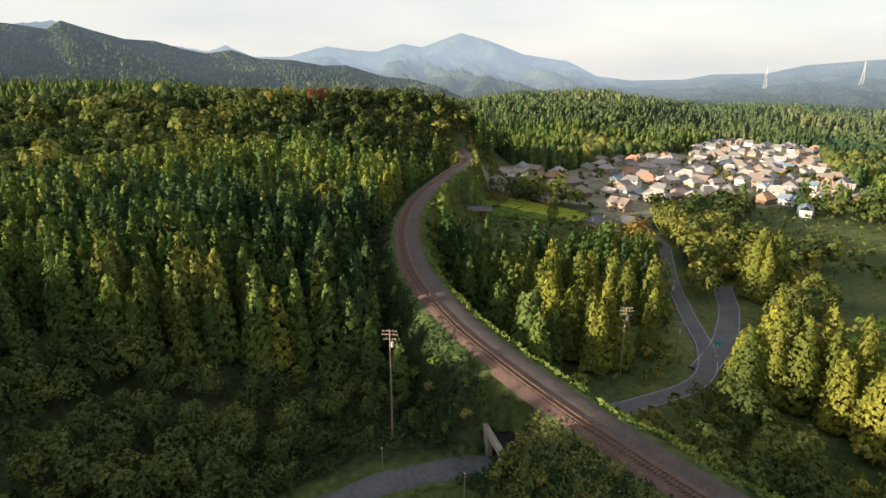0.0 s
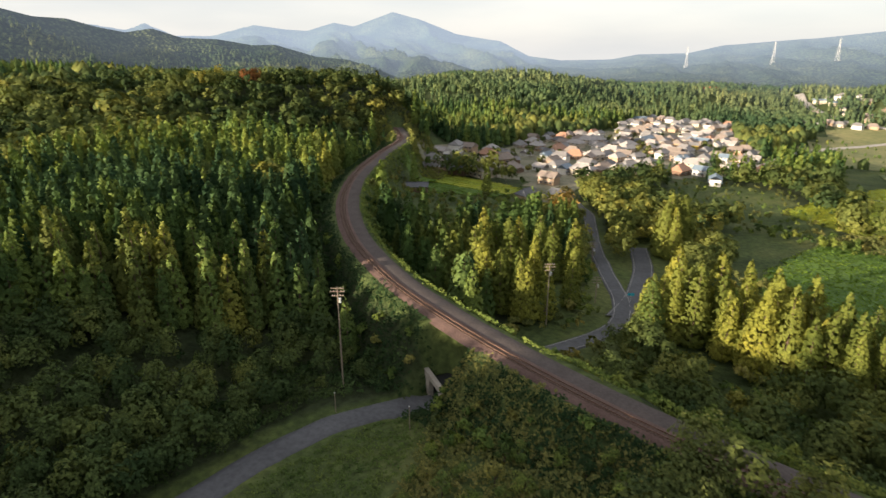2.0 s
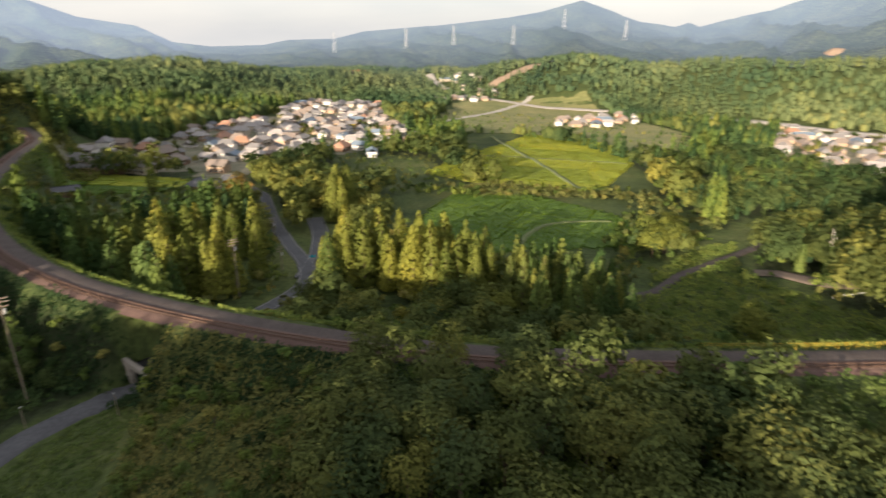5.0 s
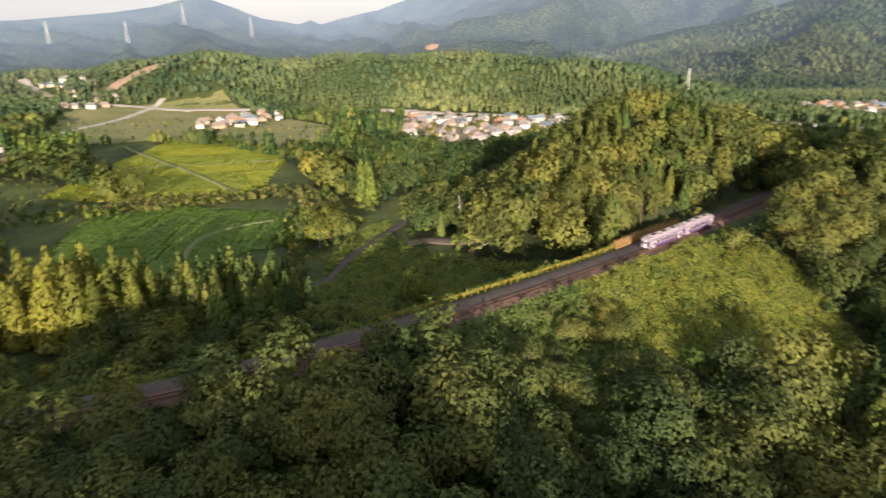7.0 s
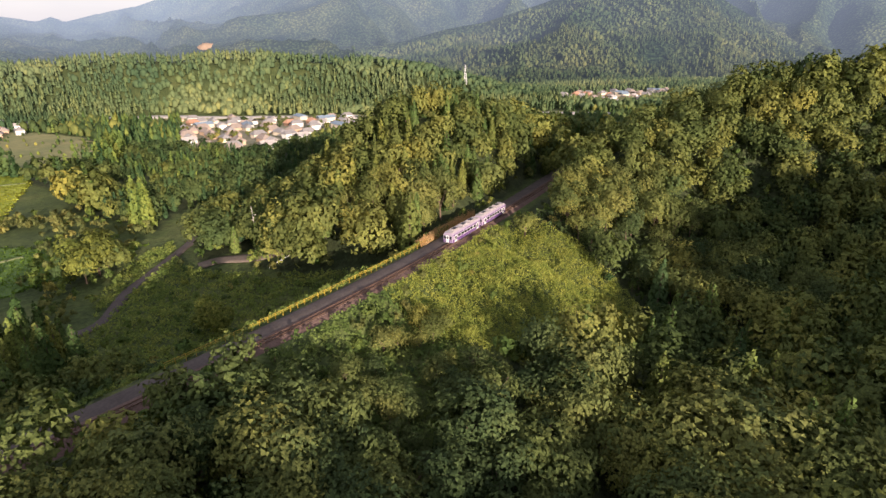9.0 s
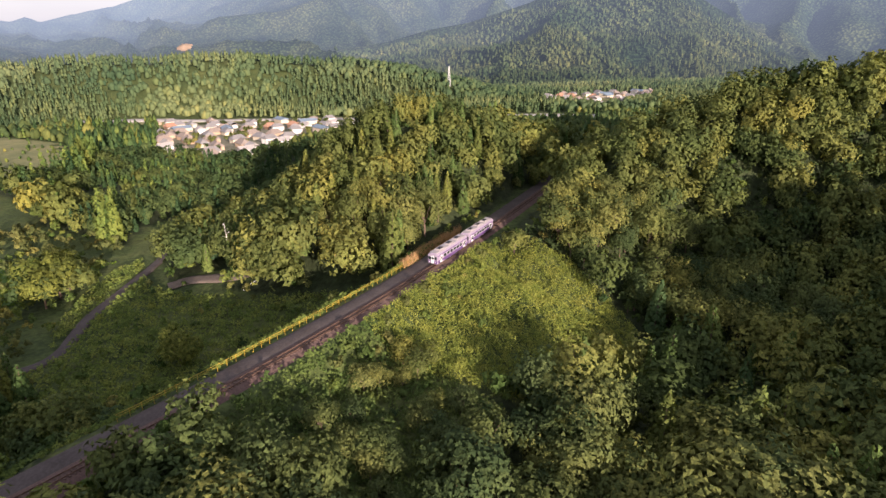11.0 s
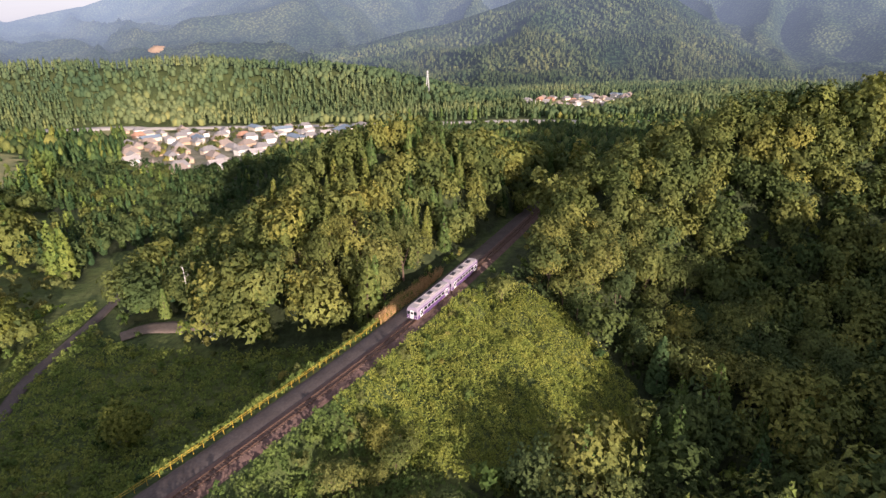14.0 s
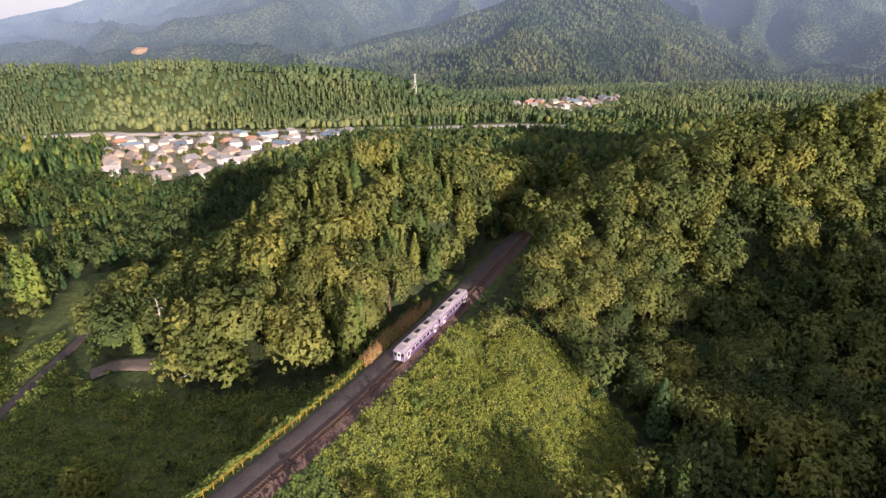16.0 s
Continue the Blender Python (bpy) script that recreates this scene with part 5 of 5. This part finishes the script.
houses()
patch("village_ground", VILLAGE, 8.0, 0.25, YARD, "trodden yards and gardens between the houses", "ground")
patch("hamlet_ground", HAMLET, 12.0, 0.5, YARD, "yards and lanes of the hamlet", "ground")
patch("valley_field", FLATS, 14.0, 0.8, STUBBLE, "ripe yellow fields on the valley floor", "field")
patch("valley_field", EAST_FLATS, 16.0, 1.0, STUBBLE, "dry fields round the far hamlet", "field")
patch("valley_field", VALLEY_FLOOR, 12.0, 0.3, STUBBLE, "rough yellowish fields on the valley floor", "field")

# ---- train ----
LILAC = plain("lilac_paint", (0.3, 0.25, 0.32), (0.38, 0.32, 0.4), 0.8, 0.35)
PURPLE = plain("purple_paint", (0.10, 0.045, 0.16), (0.15, 0.07, 0.22), 0.8, 0.35)
ROOF_GREY = plain("roof_paint", (0.36, 0.32, 0.31), (0.46, 0.41, 0.4), 0.6, 0.5)


def loft(bm, sections):
    rings = [[bm.verts.new(p) for p in s] for s in sections]
    for a, b in zip(rings, rings[1:]):
        for k in range(len(a)):
            bm.faces.new((a[k], a[(k + 1) % len(a)], b[(k + 1) % len(b)], b[k]))
    bm.faces.new(rings[0][::-1])
    bm.faces.new(rings[-1])


def railcar():
    top = tagged(new("railcar"), "lilac and purple diesel railcar standing on the track", "train", "two-car train")
    L, W = 8.2, 1.4
    prof = [(-W, 0.95), (W, 0.95), (W, 3.1), (W - 0.12, 3.38), (W - 0.5, 3.6), (0.45, 3.7), (-0.45, 3.7), (-W + 0.5, 3.6), (-W + 0.12, 3.38), (-W, 3.1)]
    bm = bmesh.new()
    loft(bm, [[(x, y * k, 0.95 + (z - 0.95) * q) for y, z in prof] for x, k, q in ((-L, 0.93, 0.985), (-L + 0.25, 1, 1), (L - 0.25, 1, 1), (L, 0.93, 0.985))])
    part("body", bm, LILAC, top)
    part("roof", boxes((-L + 0.3, -1.05, 3.5, L - 0.3, 1.05, 3.72)), ROOF_GREY, top)
    for x in (-4.6, 0.2, 4.6):
        unit = part("roof_unit", boxes((x - 1.3, -0.75, 3.72, x + 1.3, 0.75, 3.98)), ROOF_GREY, top)
        part("grille", boxes((x - 0.9, -0.5, 3.98, x + 0.9, 0.5, 4.02)), DARK, unit)
    for s in (-1, 1):
        y = s * W
        part("stripe", boxes((-L + 0.25, y - 0.012, 1.0, L - 0.25, y + 0.012, 1.72)), PURPLE, top, "deep purple band along the waist")
        part("cant_stripe", boxes((-L + 0.25, y - 0.014, 2.82, L - 0.25, y + 0.014, 3.08)), PURPLE, top, "purple band under the roof")
        for k in range(6):
            x = -4.35 + k * 1.74
            win = part("window", boxes((x - 0.72, y - 0.02, 1.86, x + 0.72, y + 0.02, 2.74)), STEEL, top)
            part("pane", boxes((x - 0.64, y - 0.03, 1.94, x + 0.64, y + 0.03, 2.66)), GLASS, win)
        for x in (-6.3, 6.3):
            door = part("door", boxes((x - 0.6, y - 0.03, 1.0, x + 0.6, y + 0.03, 2.8)), WHITE, top)
            for q in (-0.28, 0.28):
                part("door_pane", boxes((x + q - 0.2, y - 0.045, 1.5, x + q + 0.2, y + 0.045, 2.6)), GLASS, door)
        e = s * L
        part("end_panel", boxes((e - 0.03, -1.25, 1.05, e + 0.03, 1.25, 1.75)), PURPLE, top)
        part("end_door", boxes((e - 0.05, -0.42, 1.0, e + 0.05, 0.42, 2.95)), WHITE, top)
        part("end_door_pane", boxes((e - 0.07, -0.26, 2.0, e + 0.07, 0.26, 2.7)), GLASS, top)
        for q in (-0.85, 0.85):
            part("end_window", boxes((e - 0.05, q - 0.34, 1.95, e + 0.05, q + 0.34, 2.75)), GLASS, top)
            bm = bmesh.new()
            tube(bm, (e - 0.02 * s, q, 1.35), (e + 0.08 * s, q, 1.35), 0.13, 0.12, 10)
            part("headlight", bm, WHITE, top)
        part("coupler", boxes((e - 0.1, -0.15, 0.75, e + s * 0.5 + 0.1, 0.15, 1.0) if s > 0 else (e - 0.6, -0.15, 0.75, e + 0.1, 0.15, 1.0)), DARK, top)
    part("underframe", boxes((-L + 0.3, -1.3, 0.78, L - 0.3, 1.3, 0.97), (-3.2, -1.25, 0.42, -0.4, 1.25, 0.8), (0.2, -1.25, 0.46, 3.0, 1.25, 0.8)), DARK, top)
    for x in (-5.6, 5.6):
        bogie = part("bogie", boxes((x - 1.5, -0.95, 0.55, x + 1.5, -0.75, 0.78), (x - 1.5, 0.75, 0.55, x + 1.5, 0.95, 0.78), (x - 0.3, -0.95, 0.5, x + 0.3, 0.95, 0.75)), DARK, top)
        for dx in (-1.0, 1.0):
            for s in (-0.533, 0.533):
                bm = bmesh.new()
                tube(bm, (x + dx, s - 0.06, 0.66), (x + dx, s + 0.06, 0.66), 0.41, 0.41, 18)
                part("wheel", bm, RUSTY, bogie)
    return top


def along(x):
    """The track's centre and heading where it passes x."""
    k = int(np.argmin(np.abs(CENTRE[:, 0] - x)))
    return CENTRE[k, 0], CENTRE[k, 1], math.degrees(math.atan2(TX[k, 1], TX[k, 0]))


def place_train():
    a, b = along(135.5), along(152.6)
    car = railcar()
    car.matrix_basis = pose(a[0], a[1], 0.0, 0, 0, a[2])
    copy_thing(car, pose(b[0], b[1], 0.0, 0, 0, b[2]))


place_train()


# ---- fences, poles, signs, walls ----
def yellow_fence():
    top = tagged(new("guard_fence"), "yellow steel guard fence along the railway bank", "fence")
    pts = [LINE[k] + SIDE[k] * 5.0 for k in range(len(LINE)) if 50 < LINE[k, 0] < 128]
    post = boxes((-0.035, -0.035, -0.5, 0.035, 0.035, 1.2))
    me = bpy.data.meshes.new("post")
    post.to_mesh(me)
    me.materials.append(YELLOW)
    for k in range(0, len(pts), 3):
        ob = new("post", me)
        ob.parent = top
        ob.matrix_basis = pose(pts[k][0], pts[k][1], -0.35)
    p = np.array(pts)
    t = np.gradient(p, axis=0)
    t /= np.linalg.norm(t, axis=1)[:, None]
    n = np.stack([-t[:, 1], t[:, 0]], 1)
    for z0, z1 in ((0.75, 0.82), (0.36, 0.41)):
        prof = ((-0.085, z0), (-0.085, z1), (-0.037, z1), (-0.037, z0))
        v = np.stack([np.c_[p + n * a, np.full(len(p), z)] for a, z in prof], 1).reshape(-1, 3)
        i = np.arange(len(p) - 1)[:, None] * 4
        f = np.concatenate([np.stack([i + k, i + 4 + k, i + 4 + (k + 1) % 4, i + (k + 1) % 4], -1).reshape(-1, 4) for k in range(4)])
        ob = new("rail", mesh_of("rail", v, f, YELLOW))
        ob.parent = top


yellow_fence()


def utility_pole(x, y, top_z, base_z=None):
    z = base_z if base_z is not None else float(ground_z(np.array([x]), np.array([y]))[0])
    h = top_z - z
    top = tagged(new("utility_pole"), "weathered concrete utility pole with crossarms and insulators", "utility pole", "utility poles")
    bm = bmesh.new()
    tube(bm, (0, 0, -0.5), (0, 0, h), 0.2, 0.13, 10)
    part("pole", bm, POLE, top)
    for k, (dz, w) in enumerate(((0.3, 1.3), (1.0, 1.5), (1.9, 1.2))):
        arm = part("crossarm", boxes((-w, -0.08, h - dz - 0.06, w, 0.06, h - dz + 0.06)), POLE, top)
        for q in (-0.9, -0.45, 0.45, 0.9):
            bm = bmesh.new()
            tube(bm, (q * w, 0, h - dz + 0.09), (q * w, 0, h - dz + 0.3), 0.055, 0.04, 7)
            part("insulator", bm, CONCRETE, arm)
    bm = bmesh.new()
    tube(bm, (0.42, 0, h - 3.4), (0.42, 0, h - 2.4), 0.27, 0.27, 10)
    part("transformer", bm, STEEL, top)
    top.matrix_basis = pose(x, y, z, 0, 0, 30)


for row in ((-78, 101, 8.3), (-52, 153.5, 1.2), (-56.5, 214, -11.0), (-45.5, 178, -9.6), (-180, 372, -14), (-150, 352, -14), (-62, 470, -16), (-90, 505, -20), (-186, 330, -12)):
    utility_pole(*row)


def roadside_post(x, y, h):
    z = float(ground_z(np.array([x]), np.array([y]))[0])
    top = tagged(new("roadside_post"), "thin weathered post beside the hollow road", "post", "roadside posts")
    bm = bmesh.new()
    tube(bm, (0, 0, -0.4), (0, 0, h), 0.11, 0.08, 8)
    part("shaft", bm, POLE, top)
    part("cap", boxes((-0.12, -0.12, h, 0.12, 0.12, h + 0.1)), STEEL, top)
    top.matrix_basis = pose(x, y, z)


roadside_post(-56.4, 93.2, 5.0)
roadside_post(-73.5, 93.0, 4.2)


def road_sign():
    x, y = -39.5, 183.5
    z = float(ground_z(np.array([x + 3]), np.array([y]))[0])
    top = tagged(new("road_sign"), "small teal road sign on a steel post beside the lane", "sign")
    bm = bmesh.new()
    tube(bm, (0, 0, -0.3), (0, 0, 2.6), 0.05, 0.05, 8)
    part("post", bm, STEEL, top)
    part("panel", boxes((-0.9, -0.04, 1.9, 0.9, 0.04, 2.7)), plain("teal_sign", (0.02, 0.32, 0.4), (0.03, 0.4, 0.48), 1.0, 0.4), top)
    top.matrix_basis = pose(x + 3, y, z, 0, 0, 20)


road_sign()


def underpass(x, y, z, turn, label):
    """A concrete culvert mouth with wing walls in the railway bank."""
    top = tagged(new("underpass"), label, "underpass")
    part("wing_wall", boxes((-6.5, -0.6, 0, -2.6, 0.4, 5.2)), CONCRETE, top)
    part("wing_wall", boxes((2.6, -0.6, 0, 6.5, 0.4, 5.2)), CONCRETE, top)
    part("lintel", boxes((-2.6, -0.6, 4.2, 2.6, 0.4, 5.2)), CONCRETE, top)
    # passage walls and blind back wall in near-black paint the tunnel's darkness
    part("passage", boxes((-2.9, 0.4, 0, -2.6, 7, 4.5), (2.6, 0.4, 0, 2.9, 7, 4.5), (-2.9, 0.4, 4.2, 2.9, 7, 4.5), (-2.9, 6.8, 0, 2.9, 7, 4.5)), DARK, top)
    top.matrix_basis = pose(x, y, z, 0, 0, turn)


underpass(-58.2, 105.9, -14.8, -39, "weathered concrete underpass mouth below the railway")


def guard_rail():
    top = tagged(new("guard_rail"), "short white steel guard rail on the dirt track", "guard rail")
    pts = [(112, 141), (116, 139.6), (120, 137.4), (123, 134.5), (125, 131.5)]
    for p, q in zip(pts, pts[1:]):
        z0, z1 = (float(ground_z(np.array([a]), np.array([b]))[0]) for a, b in (p, q))
        bm = bmesh.new()
        tube(bm, (*p, z0 + 0.8), (*q, z1 + 0.8), 0.09, 0.09, 6)
        part("beam", bm, WHITE, top)
        bm = bmesh.new()
        tube(bm, (*p, z0 - 0.3), (*p, z0 + 0.85), 0.07, 0.07, 6)
        part("post", bm, STEEL, top)


guard_rail()


def pylon(x, y, z, h):
    top = tagged(new("transmission_tower"), "pale steel lattice transmission tower on a wooded ridge", "pylon", "transmission towers")
    w = h * 0.065
    at = lambda t: w * (1 - t) ** 1.2 + 0.5
    for sx in (-1, 1):
        for sy in (-1, 1):
            bm = bmesh.new()
            for t0, t1 in ((0, 0.25), (0.25, 0.5), (0.5, 0.75), (0.75, 1.0)):
                tube(bm, (sx * at(t0), sy * at(t0), t0 * h), (sx * at(t1), sy * at(t1), t1 * h), 0.45, 0.4, 4)
            part("leg", bm, STEEL, top)
    bm = bmesh.new()
    for k in range(8):
        t0, t1 = k / 8, (k + 1) / 8
        for sx in (-1, 1):
            tube(bm, (sx * at(t0), -at(t0), t0 * h), (sx * at(t1), at(t1), t1 * h), 0.25, 0.25, 4)
            tube(bm, (-at(t0), sx * at(t0), t0 * h), (at(t1), sx * at(t1), t1 * h), 0.25, 0.25, 4)
    part("bracing", bm, STEEL, top)
    for t in (0.7, 0.82, 0.94):
        bm = bmesh.new()
        tube(bm, (-h * 0.085, 0, t * h), (h * 0.085, 0, t * h), 0.4, 0.4, 4)
        part("crossarm", bm, STEEL, top)
    top.matrix_basis = pose(x, y, z, 0, 0, 25)
    return top


def mountain_z(x, y):
    one = lambda v: np.array([float(v)])
    return float(range_height(one(x), one(y), one(math.hypot(x, y - 50)), one(math.degrees(math.atan2(x, y - 50))))[0])


pylon(871, 547, float(ground_z(np.array([871.0]), np.array([547.0]))[0]), 32)
pylon(761, 967, float(ground_z(np.array([761.0]), np.array([967.0]))[0]), 46)
for a in (-7.9, -1.2, 3.3, 8.9, 13.5, 19.0):
    x, y = 2700 * math.sin(radians(a)), 50 + 2700 * math.cos(radians(a))
    pylon(x, y, mountain_z(x, y) - 2, 85)

# ---- river flats ----
RIVER = [(395, 850), (413, 811), (476, 750), (566, 597), (620, 504), (712, 335), (731, 246), (760, 120)]
ob = strip("riverbank", curve_through(RIVER, 8.0), (-14, -12, 0, 10, 12), (0.2, 1.6, 1.8, 1.6, 0.2), PALE, ground_z)
tagged(ob, "long pale concrete river embankment across the valley", "embankment", kind="structure")


def shed(name, x, y, w, d, h, rise, turn, wall, roof, label):
    top = tagged(new(name), label, "shed")
    part("wall", boxes((-w / 2, -d / 2, -1.0, w / 2, d / 2, h)), wall, top)
    part("roof", roof_mesh(w, d, h, rise, 0.0, 0.5, 0.2), roof, top)
    top.matrix_basis = pose(x, y, float(ground_z(np.array([x]), np.array([y]))[0]) + 0.2, 0, 0, turn)


shed("shed", -199, 347, 15, 6, 4.0, 1.8, 10, WALLS[3], ROOFS[0], "long tan shed beside the railway")
shed("shed", -184, 352, 11, 6, 3.6, 1.4, 5, WALLS[2], ROOFS[4], "dark timber shed with pale shutters at the field")
shed("shed", -174, 283, 14, 8, 3.2, 1.6, 30, WALLS[2], ROOFS[4], "open shed with a dark sheet roof below the railway")
for x, y in ((-66, 702), (-74, 716), (-84, 700)):
    shed("greenhouse", x, y, 34, 7, 2.6, 1.6, 8, PALE, ROOFS[2], "long pale greenhouse behind the village")
shed("house", -74, 620, 12, 8, 5.6, 2.2, 12, plain("yellow_render", (0.5, 0.36, 0.07), (0.6, 0.43, 0.1), 0.5), ROOFS[0], "bright yellow house with a grey roof")
shed("school", -128, 1240, 34, 14, 10, 3, 10, WALLS[1], plain("red_sheet", (0.55, 0.08, 0.06), (0.62, 0.12, 0.09), 0.4), "white school building with a red roof")


def lone_tree(x, y, h, mat, label, seed, clumps=22):
    ob = tree_kind("broadleaf_tree", lambda r: broad_cards(1400, 0.036, r, clumps), mat, "broad", seed, label, "")
    ob.matrix_basis = Matrix.Translation((x, y, float(ground_z(np.array([x * 1.0]), np.array([y * 1.0]))[0]) - 0.1)) @ Matrix.Diagonal((h * 1.05, h * 1.05, h, 1))


lone_tree(80, 124, 10.5, GOLD_CEDAR, "round golden green tree below the railway", 301)
lone_tree(150.8, 75, 8.5, BROADS[0], "small dark green tree on the vine slope", 306)
lone_tree(20, 134, 9.0, GOLD_CEDAR, "pale yellow-green tree beside the dark wood", 302)
lone_tree(122, 138, 11.0, RUST, "russet brown dying tree at the foot of the knoll", 303)
lone_tree(128, 143, 9.0, RUST, "reddish brown tree among the green", 304)
lone_tree(-330, 318, 16.0, RUST, "russet tree on the ridge", 305)
for k, (x, y) in enumerate(((81, 190), (87, 194), (92, 199), (84, 198))):
    lone_tree(x, y, 12.0 + k, GOLD_CEDAR, "tall golden green tree beside the rice fields", 310 + k)



def village_trees():
    """Garden trees between the houses."""
    rng = np.random.default_rng(77)
    made = []
    for k in range(150):
        poly = VILLAGE if k < 90 else HAMLET
        while True:
            x, y = (rng.uniform(-235, 0), rng.uniform(350, 720)) if k < 90 else (rng.uniform(285, 620), rng.uniform(372, 730))
            if inside(np.array([x]), np.array([y]), poly)[0] and all(math.hypot(x - a, y - b) > 7.5 for a, b in HOUSE_SPOTS) and clear_of_roads(x, y):
                break
        h = rng.uniform(4, 9) if k < 90 else rng.uniform(5, 10)
        m = Matrix.Translation((x, y, float(ground_z(np.array([x]), np.array([y]))[0]))) @ Matrix.Diagonal((h, h, h, 1))
        if len(made) < 3:
            ob = tree_kind("garden_tree", lambda r: broad_cards(260, 0.085, r, 12), (BROADS[0], BROADS[1], OLIVE_BRUSH)[k], "broad", 400 + k, "small green garden tree between the houses", "garden trees")
            made.append(ob)
        else:
            ob = copy_thing(made[k % 3], m)
        ob.matrix_basis = m


def clear_of_roads(x, y):
    one = lambda v: np.array([v])
    return all(float(near_line(one(x), one(y), line)[0][0]) > width / 2 + 3 for line, width in ROADS.values()) and float(near_line(one(x), one(y), TRACK_LINE)[0][0]) > 9


village_trees()


def mountain_scar():
    """Bare orange earth high on the wooded slope."""
    a = radians(35.5)
    r = next(q for q in range(1400, 3600, 10) if mountain_z(q * math.sin(a), 50 + q * math.cos(a)) > 53 - q * math.tan(radians(1.15)))
    u, w = np.linspace(-26, 26, 14), np.linspace(-24, 26, 12)
    U, W = np.meshgrid(u, w, indexing="ij")
    R, A = r + W, a + U / r
    x, y = R * np.sin(A), 50 + R * np.cos(A)
    z = range_height(x, y, R, np.degrees(A)) + 3.0
    i = np.arange(13)[:, None] * 12 + np.arange(11)[None]
    full = ((U / 26) ** 2 + (W / 25) ** 2 + (fnoise(x, y, 18, 5) - 0.5) * 1.2 < 1.0)
    keep = (full[:-1, :-1] & full[1:, 1:]).ravel()
    f = np.stack([i, i + 12, i + 13, i + 1], -1).reshape(-1, 4)[keep]
    tagged(new("landslide_scar", mesh_of("landslide_scar", np.stack([x, y, z], -1).reshape(-1, 3), f, SCAR, True)), "orange landslide scar on the far mountain", "scar", kind="structure")


mountain_scar()


def snag():
    """A tall bleached dead tree."""
    x, y = 123.5, 161.5
    top = tagged(new("dead_tree"), "bleached bare dead tree at the edge of the knoll", "tree")
    pale = plain("bleached_wood", (0.45, 0.41, 0.36), (0.58, 0.54, 0.48), 1.0, 0.9)
    bm = bmesh.new()
    tube(bm, (0, 0, -0.5), (0.3, 0.1, 8), 0.3, 0.2, 8)
    tube(bm, (0.3, 0.1, 8), (0.1, 0.4, 14.5), 0.2, 0.05, 7)
    part("trunk", bm, pale, top)
    rng = random.Random(9)
    for k in range(9):
        z, a, n = 6 + k * 0.9, rng.uniform(0, 6.28), rng.uniform(1.2, 2.8)
        bm = bmesh.new()
        tube(bm, (0.25, 0.15, z), (0.25 + n * math.cos(a), 0.15 + n * math.sin(a), z + n * 0.6), 0.09, 0.02, 5)
        part("limb", bm, pale, top)
    top.matrix_basis = pose(x, y, float(ground_z(np.array([x]), np.array([y]))[0]))


snag()
